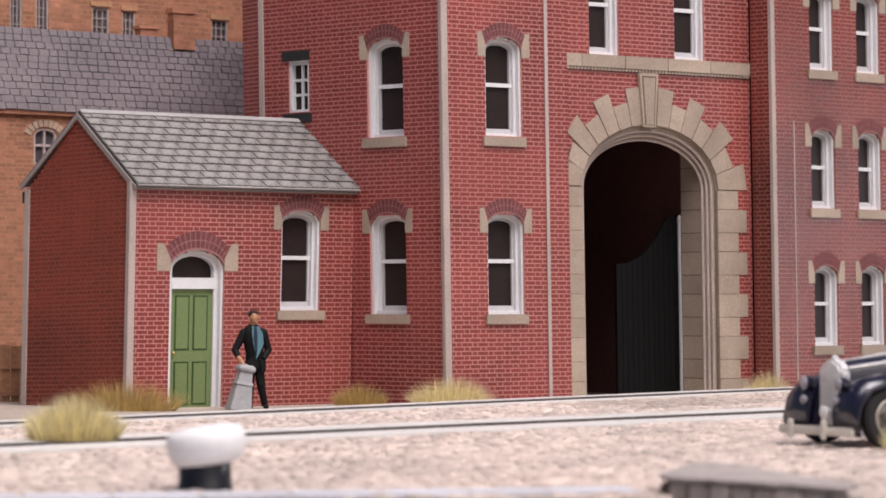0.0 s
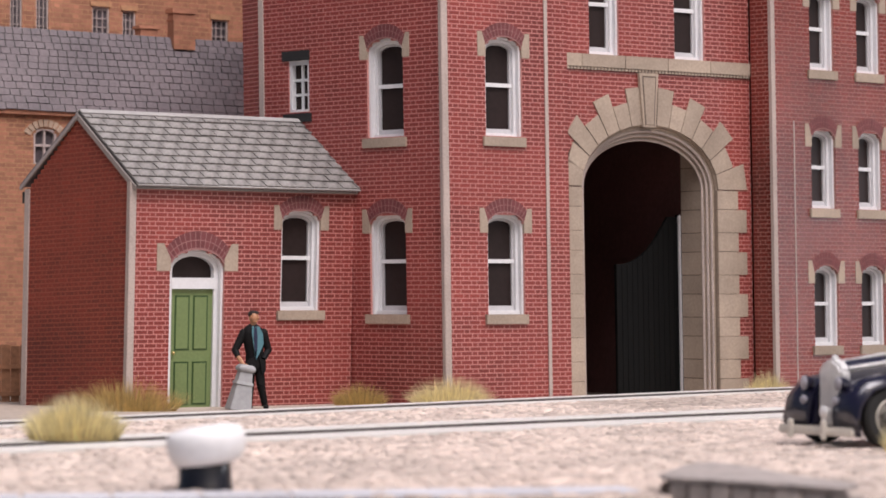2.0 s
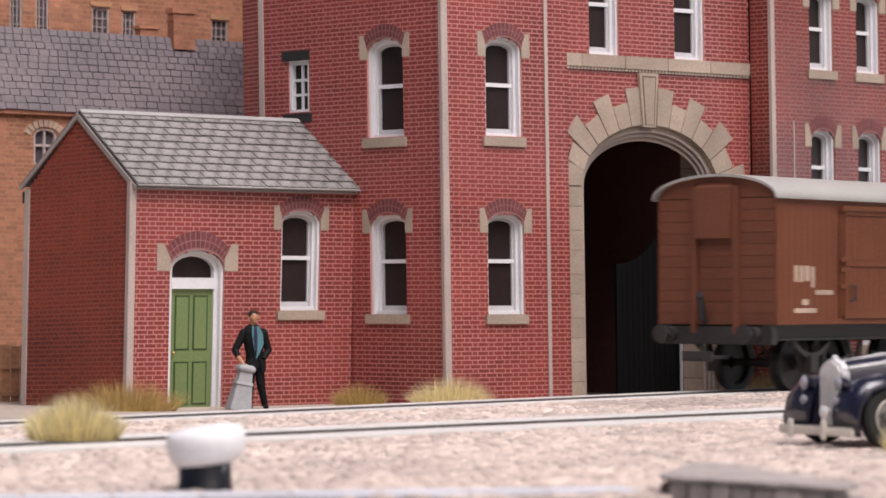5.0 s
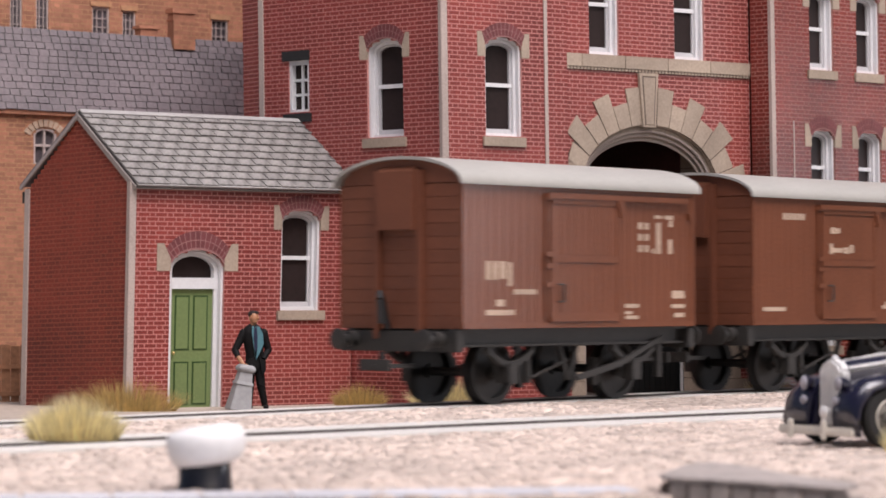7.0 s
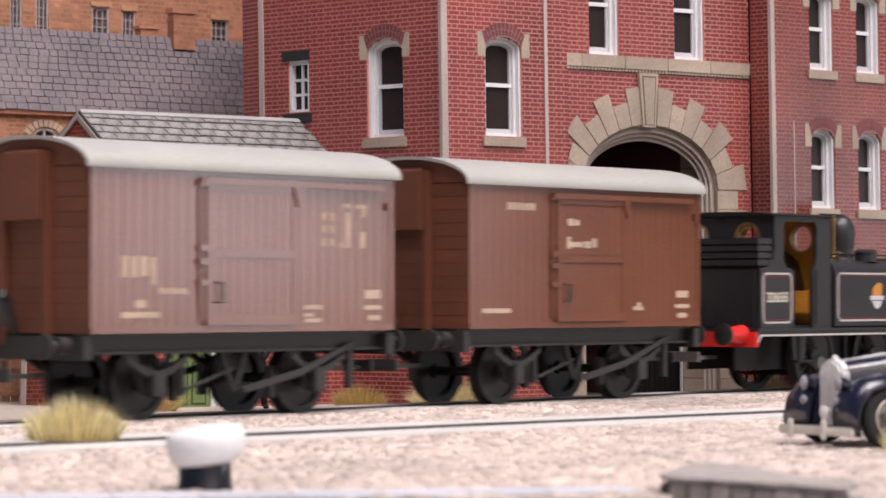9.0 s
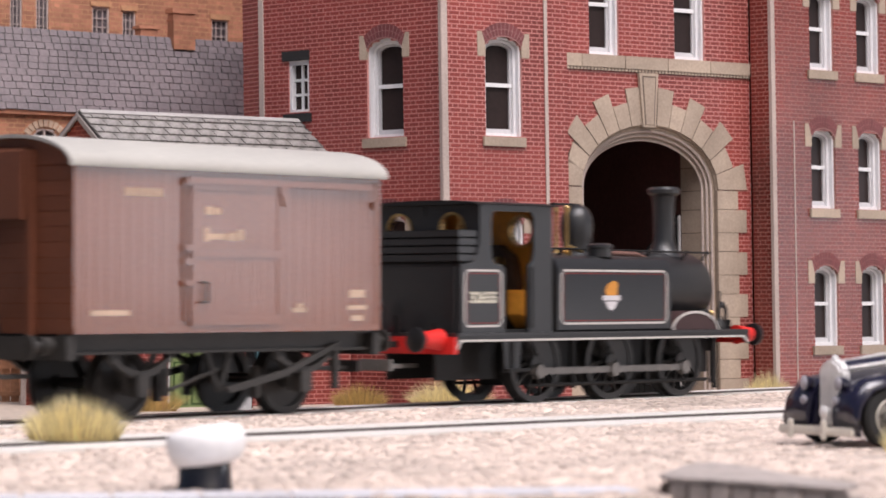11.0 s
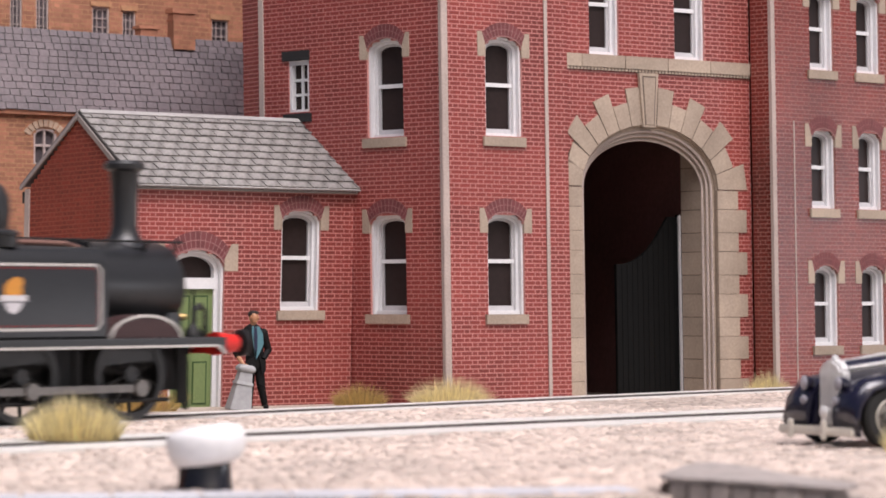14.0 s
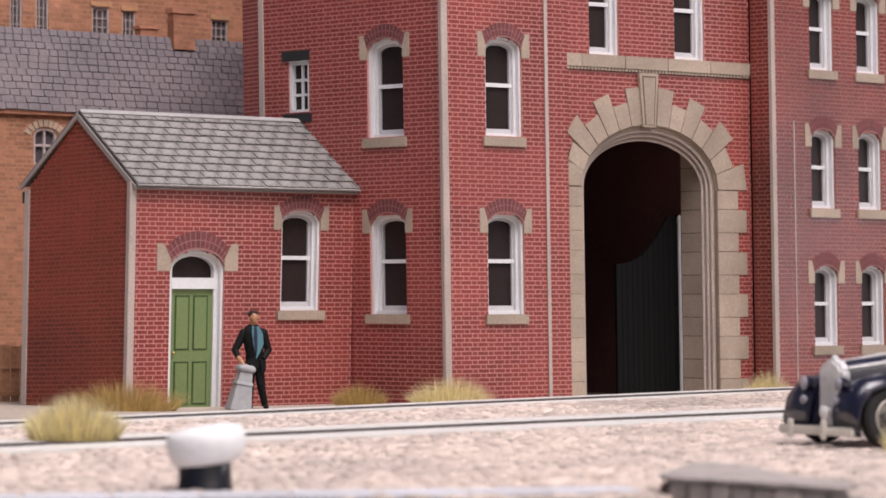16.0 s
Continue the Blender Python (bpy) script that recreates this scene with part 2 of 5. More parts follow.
def wall_frame(x, y, angle, lean=0.0):
    """Local u along the wall, v out of its back (positive away from the viewer), z up; lean: how far the top leans along x, per unit height."""
    sh = Matrix.Identity(4)
    sh[0][2] = lean
    return Matrix.Translation((x, y, 0)) @ sh @ Matrix.Rotation(radians(angle), 4, "Z")


def arch(u0, u1, zb, zs, zt, n=12):
    """An outline from the bottom left, up, over the elliptic head and down again."""
    c, w = (u0 + u1) / 2, (u1 - u0) / 2
    return [(u0, zb)] + [(c - w * math.cos(math.pi * i / n), zs + (zt - zs) * math.sin(math.pi * i / n)) for i in range(n + 1)] + [(u1, zb)]


def free_spans(z, length, holes):
    """The stretches of a wall's course at height z that no opening (u0, u1, zb, zs, zt) takes."""
    cuts = []
    for u0, u1, zb, zs, zt in holes:
        if zb <= z <= zt:
            c, w = (u0 + u1) / 2, (u1 - u0) / 2
            if z > zs:
                w *= math.sqrt(max(0.0, 1 - ((z - zs) / (zt - zs)) ** 2))
            cuts.append((c - w, c + w))
    spans, a = [], length[0]
    for c0, c1 in sorted(cuts):
        if c0 - a > 0.05:
            spans.append((a, c0))
        a = max(a, c1)
    if length[1] - a > 0.05:
        spans.append((a, length[1]))
    return spans


COURSE, STRETCHER, HEADER, JOINT = 1.0, 2.96, 1.48, 0.27


def brick_wall(parent, fr, length, z0, z1, holes, name, clip=None, thick=4.0, pick=None, brick=BRICK, mortar=MORTAR, scale=1.0, seed=1):
    """A wall of Flemish bond: a core in mortar, bricks a little proud of it; pick(u, z): bricks that are parts of their own."""
    rnd = random.Random(seed)
    core, many, single = Shape(fr), Shape(fr), []
    rows = int(math.ceil((z1 - z0) / (COURSE * scale)))
    order = sorted((h[0], h[1]) for h in holes)
    seams = sorted([(length[0] + length[1]) / 2] + [(p[1] + q[0]) / 2 for p, q in zip(order, order[1:])])
    st, he = STRETCHER * scale, HEADER * scale
    for r in range(rows):
        za, zb = z0 + r * COURSE * scale, min(z1, z0 + (r + 1) * COURSE * scale)
        zm = (za + zb) / 2
        lim = clip(zm) if clip else length
        if lim[1] - lim[0] < 0.1:
            continue
        for a, b in free_spans(zm, lim, holes):
            ends = [a] + [c for c in seams if a + 0.05 < c < b - 0.05] + [b]
            for p, q in zip(ends, ends[1:]):
                core.box(p, q, 0.05, thick, za, zb)
            u = length[0] - (st + he) + (0 if r % 2 else (st + he) / 2) + rnd.uniform(-0.08, 0.08)
            i = 0
            while u < b:
                w = st if i % 2 else he
                p, q = max(a, u), min(b, u + w - JOINT)
                u += w
                i += 1
                if q - p > 0.2:
                    d = rnd.uniform(-0.012, 0.012)
                    if pick and pick((p + q) / 2, zm) and len(single) < 300 and q - p > w - JOINT - 0.02:
                        single.append((p, q, za, zb, d))
                    else:
                        many.box(p, q, -0.02 + d, 0.06, za + JOINT / 2, zb - JOINT / 2, True)
    wall = part(name, core, mortar, parent, weld=True)
    rest = part("brickwork", many, brick, wall)
    tagged(rest, kind="stuff")
    shared = {}
    for p, q, za, zb, d in single:
        key = round(q - p, 1)
        if key not in shared:
            shared[key] = Shape().box(-key / 2, key / 2, -0.03, 0.06, -(zb - za - JOINT) / 2, (zb - za - JOINT) / 2, True).mesh("brick", [brick])
        ob = new("brick", shared[key])
        ob.parent = wall
        loc = fr @ Vector(((p + q) / 2, d, (za + zb) / 2))
        ob.matrix_local = Matrix.Translation(loc * MM) @ fr.to_3x3().normalized().to_4x4()
    return wall


def arched_window(parent, fr, u0, u1, zb, zt, rise=3.0, imposts=True, sill=True, bar=True, sillmat=STONE, ends=(1.0, 1.2)):
    """A sash window set back in its opening, with a white stepped casing, a brick arch between stone imposts and a stone sill."""
    zs = zt - rise
    t = 0.55
    s = Shape(fr).ring(arch(u0, u1, zb, zs, zt), arch(u0 + t, u1 - t, zb, zs, zt - t), 0.7, 4.6)
    win = part("window", s, WHITE, parent, "white painted arched sash window", smooth=False)
    s = Shape(fr).ring(arch(u0 + t, u1 - t, zb, zs, zt - t), arch(u0 + 1.25, u1 - 1.25, zb + 0.9, zs, zt - 1.15), 1.9, 4.6)
    s.box(u0 + t, u1 - t, 1.5, 4.6, zb, zb + 0.9)
    part("window_frame", s, WHITE, win)
    a, b = u0 + 1.25, u1 - 1.25
    s = Shape(fr).ring(arch(a, b, zb + 0.9, zs, zt - 1.15), arch(a + 0.6, b - 0.6, zb + 2.0, zs, zt - 1.7), 2.6, 4.6)
    s.box(a, b, 2.6, 4.6, zb + 0.9, zb + 2.0)
    part("sash", s, GREYW, win)
    zm = zb + (zt - zb) * 0.525
    if bar:
        part("glazing_bar", Shape(fr).box(a, b, 2.4, 3.1, zm - 0.45, zm + 0.45), WHITE, win)
    lo = [(a, zb + 1), (b, zb + 1), (b, zm), (a, zm)]
    up = [(a, zm)] + arch(a, b, zm, zs, zt - 1.2)[1:-1] + [(b, zm)]
    part("pane", Shape(fr).prism(lo, 3.1, 3.4), PANE, win)
    part("pane", Shape(fr).prism(up, 3.2, 3.5), PANE, win)
    if sill:
        part("window_sill", Shape(fr).box(u0 - ends[0], u1 + ends[1], -0.7, 1.2, zb - 2.2, zb - 0.02), sillmat, win, bevel=0.08)
    c, w = (u0 + u1) / 2, (u1 - u0) / 2
    arch_bricks, bed = Shape(fr), Shape(fr)
    n = 15
    band = 3.3
    a0, a1 = math.radians(18), math.radians(162)
    for i in range(n):
        p, q = a0 + (a1 - a0) * (i + 0.09) / n, a0 + (a1 - a0) * (i + 0.91) / n
        for lo_, hi_ in ((0.1, 0.52), (0.56, 1.0)):
            def pt(ang, k):
                return (c - (w + band * 0.62 * k) * math.cos(ang), zs + (rise + band * k) * math.sin(ang))
            arch_bricks.prism([pt(p, lo_), pt(p, hi_), pt(q, hi_), pt(q, lo_)], -0.10, 0.05)
    e = [(c - (w + band * 0.62) * math.cos(a0 + (a1 - a0) * i / 12), zs + (rise + band) * math.sin(a0 + (a1 - a0) * i / 12)) for i in range(13)]
    f = [(c - w * math.cos(a0 + (a1 - a0) * i / 12), zs + rise * math.sin(a0 + (a1 - a0) * i / 12)) for i in range(13)]
    bed.ring(e, f, -0.07, 0.04)
    tagged(part("brick_arch", arch_bricks, SOLDIER, win, "dark purple soldier bricks"), kind="stuff")
    part("arch_bed", bed, MORTAR_D, win)
    if imposts:
        for sgn, edge in ((-1, u0), (1, u1)):
            poly = [(edge - sgn * 0.1, zs - 1.6), (edge + sgn * 2.1, zs - 1.6), (edge + sgn * 2.1, zs + 4.0), (edge + sgn * 0.9, zs + 4.0), (edge - sgn * 0.1, zs + 0.9)]
            part("impost_stone", Shape(fr).prism(poly, -0.16, 0.5), STONE, win)
    return win


def hole(u0, u1, zb, zt, rise=3.0):
    return (u0, u1, zb, zt - rise, zt)


# ---- the setting: ground, quay, track, backing ----
TRACK = Matrix.Translation((-10.3, 522.1, 0)) @ Matrix.Rotation(radians(47.71), 4, "Z")   # x along the rails, y away from the viewer


def ground_all():
    g = tagged(part("ground", Shape().prism([(-950, -420), (1400, -420), (1400, 1010), (-950, 1010)], -30.0, -3.6, "z"), GROUND),
               "pale earth ground behind and around the tracks", "ground", kind="structure")
    bed = Shape(TRACK).box(-520, 640, -430, 11.5, -3.59, -0.35)
    pav = tagged(part("pavement", bed, BED), "pale buff cobbled quayside paving between the rails", "paving", kind="structure")
    rnd = random.Random(5)
    many, single = Shape(TRACK), []
    # rows of setts along the track; gaps where rails and their edgings run
    p = -9.6
    while p > -215:
        pitch = 2.1 + 0.02 * max(0, -p - 60) * 0.2
        s = -235 + rnd.uniform(0, 2)
        while s < 260:
            w = rnd.uniform(2.3, 4.0)
            second = -63.5 - 0.0978 * (s + 62)
            keep = abs(p - pitch / 2 - second) > 12.4
            ahead = (-10.3 + s * 0.6729 - p * 0.7398, 522.1 + s * 0.7398 + p * 0.6729)
            if keep and abs(ahead[0]) < ahead[1] * 0.185 + 12 and ahead[1] > 288:
                h = rnd.uniform(-0.16, 0.10)
                b = 0.38
                x0, x1, y0, y1 = s + 0.12, s + w - 0.12, p - pitch + 0.12, p - 0.12
                tx, ty = rnd.uniform(-0.17, 0.17), rnd.uniform(-0.17, 0.17)
                if 30 < s < 80 and -40 < p < -10 and len(single) < 300:
                    single.append((s + w / 2, p - pitch / 2, h, w))
                else:
                    many.add([(x0, y0, -0.5), (x1, y0, -0.5), (x1, y1, -0.5), (x0, y1, -0.5), (x0 + b, y0 + b, h - tx), (x1 - b, y0 + b, h + tx), (x1 - b, y1 - b, h + ty), (x0 + b, y1 - b, h - ty)],
                             [(4, 5, 6, 7), (0, 1, 5, 4), (1, 2, 6, 5), (2, 3, 7, 6), (3, 0, 4, 7)])
            s += w
        p -= pitch
    tagged(part("cobbles", many, COBBLE, pav), kind="stuff")
    shared = {}
    for s, q, h, w in single:
        k = round(w * 2) / 2
        if k not in shared:
            a, c = k / 2 - 0.12, 0.93
            shared[k] = Shape().add([(-a, -c, -0.5), (a, -c, -0.5), (a, c, -0.5), (-a, c, -0.5), (-a + .28, -c + .28, 0), (a - .28, -c + .28, 0), (a - .28, c - .28, 0), (-a + .28, c - .28, 0)],
                                    [(4, 5, 6, 7), (0, 1, 5, 4), (1, 2, 6, 5), (2, 3, 7, 6), (3, 0, 4, 7)]).mesh("cobble", [COBBLE])
        ob = new("cobble", shared[k])
        ob.parent = pav
        ob.matrix_local = Matrix.Translation(TRACK @ Vector((s, q, h)) * MM) @ TRACK.to_3x3().to_4x4()
    # two tracks, their rails let into the paving
    second = Matrix.Translation((1.5, 438.6, 0)) @ Matrix.Rotation(radians(42.15), 4, "Z") @ Matrix.Translation((0, 4.0, 0))
    for fr, lab in ((TRACK, "railway track let into the quayside paving"), (second, "second railway track sunk in the paving")):
        tr = thing("railway_track", lab, "track", kind="structure")
        part("track_bed", Shape(fr).box(-480, 600, -4.3, 4.3, -1.6, 0.03), TROUGH, tr)
        for side in (-1, 1):
            part("infill", Shape(fr).box(-480, 600, *sorted((side * 4.32, side * 7.3)), -1.5, 0.10), CONC, tr, "pale concrete infill")
        for side in (-1, 1):
            part("rail", Shape(fr).box(-480, 600, side * 8.25 - 0.45, side * 8.25 + 0.45, -1.4, 0.04), RUST, tr)
            part("rail_head", Shape(fr).box(-480, 600, side * 8.25 - 0.40, side * 8.25 + 0.40, 0.04, 0.12), RAIL, tr, "worn rail top, painted pale for its reflection")
        part("edging", Shape(fr).box(-480, 600, -14.4 if fr is second else -9.9, -8.9, -1.5, 0.10), CONC, tr, "pale concrete edging")
        if fr is second:
            part("edging", Shape(fr).box(-480, 600, 8.9, 13.6, -1.5, 0.10), CONC, tr)
    # the quay's edge with its coping
    q = thing("quay_edge", "blue white stone coping along the dock edge", "quay", kind="structure")
    fr = Matrix.Translation((-35.9, 293.0, 0)) @ Matrix.Rotation(radians(10), 4, "Z")
    for i in range(-4, 6):
        part("coping_stone", Shape(fr).box(i * 9.5, i * 9.5 + 9.3, -9, -1.0, -4.5, 0.15), QUAY, q, bevel=0.15)
    return pav


ground_all()


def grey_stones():
    st = thing("stone_abutment", "weathered dark grey stone block wall at the dock edge", "stone wall")
    pts = [(23.8, 288.3), (40.3, 270.4), (42.7, 278.3), (37.9, 295.0), (35.8, 314.7), (32.5, 327.6), (28.4, 320.0), (23.4, 295.0)]
    n = len(pts)
    fall = lambda y: 2.1 - 0.8 * max(0.0, min(1.0, (y - 284.0) / 43.0))
    cap = Shape().add([(x, y, fall(y)) for x, y in pts] + [(x, y, fall(y) - 0.55) for x, y in pts],
                      [tuple(range(n)), tuple(range(2 * n - 1, n - 1, -1))] + [(k, k + n, (k + 1) % n + n, (k + 1) % n) for k in range(n)])
    part("cap", cap, GREYST, st, "rounded weathered stone cap", bevel=0.2)
    part("core", Shape().prism([(x * 0.97 + 1.0, y * 0.97 + 9.6) for x, y in pts], -4.6, 0.7, "z"), STONE_J, st)
    fr = Matrix.Translation((23.8, 288.1, 0)) @ Matrix.Rotation(math.atan2(-17.9, 16.5), 4, "Z")
    rnd = random.Random(31)
    for r in range(3):
        u = -0.6 * (r % 2)
        while u < 24.0:
            w = rnd.uniform(2.6, 4.2)
            part("stone", Shape(fr).box(u + 0.12, u + w - 0.12, 0.15 + rnd.uniform(-0.12, 0.12), 2.2, -0.35 - r * 1.9, 1.4 - r * 1.9), GREYST, st, bevel=0.18)
            u += w


grey_stones()

# ---- the brick building with its gateway ----
TOP = 128.0
LEAN = -0.0145
FB = wall_frame(1.33, 610.0, 180 - 41.5, LEAN) @ Matrix.Diagonal((1, -1, 1, 1))     # left face, u runs to the left
FC = wall_frame(1.38, 610.0, 33.6, LEAN)                                             # front


def brewery():
    b = thing("brick_building", "tall red brick card building with white sash windows and stone gateway", "building")
    # left face
    holes = [hole(12.6, 23.9, 57.6, 80.5), hole(12.4, 23.7, 17.1, 40.3), (42.5, 49.3, 64.5, 77.6, 77.7)]
    brick_wall(b, FB, (0.0, 58.3), -4.2, TOP, holes, "wall", seed=2, pick=lambda u, z: 2 < u < 26 and 42 < z < 56)
    for u, zb, zt in ((12.6, 57.6, 80.5), (12.4, 17.1, 40.3)):
        arched_window(b, FB, u, u + 11.3, zb, zt)
    w = part("window", Shape(FB).ring([(42.6, 65), (42.6, 77), (49.2, 77), (49.2, 65)], [(43.3, 65), (43.3, 76), (48.5, 76), (48.5, 65)], 0.3, 2.2).box(42.6, 49.2, 0.3, 2.2, 64.4, 65.4), WHITE, b, "small white six-pane window")
    for i in range(3):
        for j in range(2):
            part("pane", Shape(FB).box(43.3 + j * 2.75, 45.7 + j * 2.75, 1.7, 1.9, 65.4 + i * 3.55, 68.9 + i * 3.55), PANE, w)
    part("glazing_bar", Shape(FB).box(45.6, 46.2, 1.2, 1.9, 65, 76), WHITE, w)
    for z in (68.9, 72.4):
        part("glazing_bar", Shape(FB).box(43.3, 48.5, 1.2, 1.9, z - 0.3, z + 0.3), WHITE, w)
    part("lintel", Shape(FB).box(42.2, 51.0, -0.5, 1.0, 77.0, 79.3), IRON_D, w, "black lintel")
    part("window_sill", Shape(FB).box(41.8, 50.8, -0.5, 1.0, 62.4, 64.4), IRON_D, w, "black sill")
    # the narrow face at the far corner
    far = FB @ Matrix.Translation((58.3, 0, 0)) @ Matrix.Rotation(radians(14), 4, "Z")
    brick_wall(b, far, (0.0, 8.7), -4.2, TOP, [], "wall", seed=3)
    part("corner_strip", Shape(FB).box(57.4, 58.9, -0.35, 1.0, -4.2, TOP), STRIP, b)
    # front with its pilaster, and the gateway wall set 0.8 back
    holes = [hole(11.1, 21.35, 57.6, 80.5), hole(11.1, 21.35, 17.1, 40.3)]
    brick_wall(b, FC, (0.0, 34.2), -4.2, TOP, holes, "wall", seed=4, pick=lambda u, z: 1 < u < 33 and 42 < z < 56)
    for zb, zt in ((57.6, 80.5), (17.1, 40.3)):
        arched_window(b, FC, 11.1, 21.35, zb, zt, ends=(0.9, 0.6))
    part("corner_strip", Shape(FC).box(-1.1, 0.7, -0.45, 0.9, -4.2, TOP), STRIP, b, bevel=0.15)
    part("corner_strip", Shape(FC).box(27.6, 28.5, -0.3, 0.3, -4.2, TOP), STRIP, b)
    gw = FC @ Matrix.Translation((0, 0.8, 0))
    gate_hole = (38.0, 79.6, -4.3, 46.9, 62.3)
    holes = [gate_hole, hole(41.3, 50.1, 77.9, 101, 3), hole(66.7, 76.0, 77.9, 101, 3)]
    brick_wall(b, gw, (34.2, 89.8), -4.2, TOP, holes, "wall", seed=5, thick=3.0)
    for u, e in ((41.3, 50.1), (66.7, 76.0)):
        arched_window(b, gw, u, e, 77.9, 101, sill=False)
    for i in range(5):
        u0, u1 = (34.3 + [0, 4.5, 17.2, 30.0, 43.0][i], 34.3 + [4.35, 17.05, 29.85, 42.85, 55.3][i])
        part("string_stone", Shape(gw).box(u0, u1, -0.7, 0.5, 74.9, 77.9), STONE, b, bevel=0.06)
    part("moulding", Shape(gw).box(34.3, 89.6, -0.35, 0.4, 74.2, 74.88), STONE_J, b)
    for i in range(55):
        part("dentil", Shape(gw).box(34.5 + i, 35.1 + i, -0.55, 0.3, 74.25, 74.85), STONE, b)
    # stone gateway: voussoirs in steps, keystone, jamb stones, roll mouldings
    c, zs, half, high = 58.8, 46.9, 20.2, 14.7
    n = 15
    fine = [(c - half * math.cos(math.pi * k / 600), zs + high * math.sin(math.pi * k / 600)) for k in range(601)]
    run = [0.0]
    for (xa, za), (xb, zb) in zip(fine, fine[1:]):
        run.append(run[-1] + math.hypot(xb - xa, zb - za))

    def on_arch(f, out):
        """The point at the share f of the arch's length, moved out along its normal."""
        k = min(range(601), key=lambda j: abs(run[j] - f * run[-1]))
        t = math.pi * k / 600
        d = Vector((-math.cos(t) * high, math.sin(t) * half)).normalized()
        return (max(34.3, fine[k][0] + d.x * out), fine[k][1] + d.y * out)
    for i in range(n):
        k = abs(i - n // 2)
        if k == 0:
            continue
        out = 9.3 if k % 2 else 6.0
        fa, fe = (i + 0.022) / n, (i + 0.978) / n
        part("voussoir", Shape(gw).prism([on_arch(fa, 0.3), on_arch(fa, out), on_arch(fe, out), on_arch(fe, 0.3)], -0.35, 0.6), STONE, b, bevel=0.04)
    part("voussoir_bed", Shape(gw).ring([on_arch(k / 40, 5.7) for k in range(41)], [on_arch(k / 40, 0.4) for k in range(41)], -0.2, 0.5), STONE_J, b)
    key = 58.2
    part("keystone", Shape(gw).prism([(key - 1.9, 61.2), (key - 2.9, 74.1), (key + 2.9, 74.1), (key + 1.9, 61.2)], -0.9, 0.6), STONE, b, "raised keystone", bevel=0.1)
    part("keystone_panel", Shape(gw).prism([(key - 1.1, 62.0), (key - 1.8, 73.0), (key + 1.8, 73.0), (key + 1.1, 62.0)], -1.05, -0.85), STONE, b)
    part("keystone_line", Shape(gw).ring([(key - 1.35, 61.6), (key - 2.1, 73.4), (key + 2.1, 73.4), (key + 1.35, 61.6)], [(key - 1.15, 61.8), (key - 1.85, 73.1), (key + 1.85, 73.1), (key + 1.15, 61.8)], -0.96, -0.86), STONE_J, b)
    z, i = -4.2, 0
    while z < zs - 0.3:
        h = 4.6 if i % 2 else 5.6
        z1 = min(z + h, zs)
        long_ = i % 2 == 0
        part("jamb_stone", Shape(gw).box(34.3, 38.6, -0.35, 3.0, z + 0.05, z1 - 0.06), STONE, b, bevel=0.05)
        part("jamb_stone", Shape(gw).box(79.0, 88.0 if long_ else 85.4, -0.35, 3.0, z + 0.05, z1 - 0.06), STONE, b, bevel=0.05)
        z, i = z1, i + 1
    z, i = -4.2, 0
    while z < 62.0:
        z1 = min(z + (4.6 if i % 2 else 5.6), 62.3)
        part("reveal_stone", Shape(gw).box(76.9, 80.4, 3.7, 11.2, z + 0.09, z1 - 0.09), STONE, b)
        part("reveal_stone", Shape(gw).box(37.4, 40.2, 3.7, 9.6, z + 0.09, z1 - 0.09), STONE, b)
        z, i = z1, i + 1
    for q in ((34.5, 38.4, -0.2, 3, -4.2, zs - 0.1), (79.2, 85.2, -0.2, 3, -4.2, zs - 0.1), (77.1, 80.3, 3.8, 11.1, -4.2, 62.2), (37.5, 40.0, 3.8, 9.5, -4.2, 62.2)):
        part("jamb_core", Shape(gw).box(*q), STONE_J, b)
    for j, (ins, v0, v1) in enumerate(((0.0, 0.3, 1.1), (0.8, 1.1, 1.9), (1.5, 1.9, 2.8), (2.2, 2.8, 3.6))):
        rise = high - ins * 1.42
        part("moulding", Shape(gw).ring(arch(c - 21.4, c + 21.4, -4.2, zs, zs + 15.9, 24), arch(c - half + ins, c + half - ins, -4.2, zs, zs + rise, 24), v0, v1), STONE, b, bevel=0.0)
        if j:
            part("roll", Shape(gw).tube([(x, v0 + 0.1, q) for x, q in arch(c - half + ins, c + half - ins, -4.2, zs, zs + rise, 24)], 0.34, 6), STRIP, b)
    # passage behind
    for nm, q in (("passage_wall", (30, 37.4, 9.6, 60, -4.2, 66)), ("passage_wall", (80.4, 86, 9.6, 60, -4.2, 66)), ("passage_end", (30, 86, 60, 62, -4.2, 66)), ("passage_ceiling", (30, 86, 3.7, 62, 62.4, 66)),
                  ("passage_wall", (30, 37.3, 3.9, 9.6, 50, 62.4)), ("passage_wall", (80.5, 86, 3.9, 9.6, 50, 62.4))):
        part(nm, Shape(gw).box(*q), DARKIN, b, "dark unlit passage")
    # right hand pier and wing
    pier = wall_frame(76.0, 659.5, -41.5, LEAN)
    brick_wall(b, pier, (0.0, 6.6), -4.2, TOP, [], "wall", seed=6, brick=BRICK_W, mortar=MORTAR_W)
    wing = wall_frame(80.65, 655.1, 38.0, LEAN)
    holes = []
    spec = []
    for u in (13.0, 29.6, 46.3):
        for zb, zt in ((9.1, 28.8), (42.7, 62.3), (76.7, 96.5)):
            uu = u + (0.35 if zb < 20 else 0.0)
            holes.append(hole(uu, uu + 8.5, zb, zt, 2.8))
            spec.append((uu, zb, zt))
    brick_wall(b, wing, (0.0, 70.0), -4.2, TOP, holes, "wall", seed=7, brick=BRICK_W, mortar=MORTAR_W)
    for u, zb, zt in spec:
        arched_window(b, wing, u, u + 8.5, zb, zt, rise=2.8, ends=(0.9, 0.8))
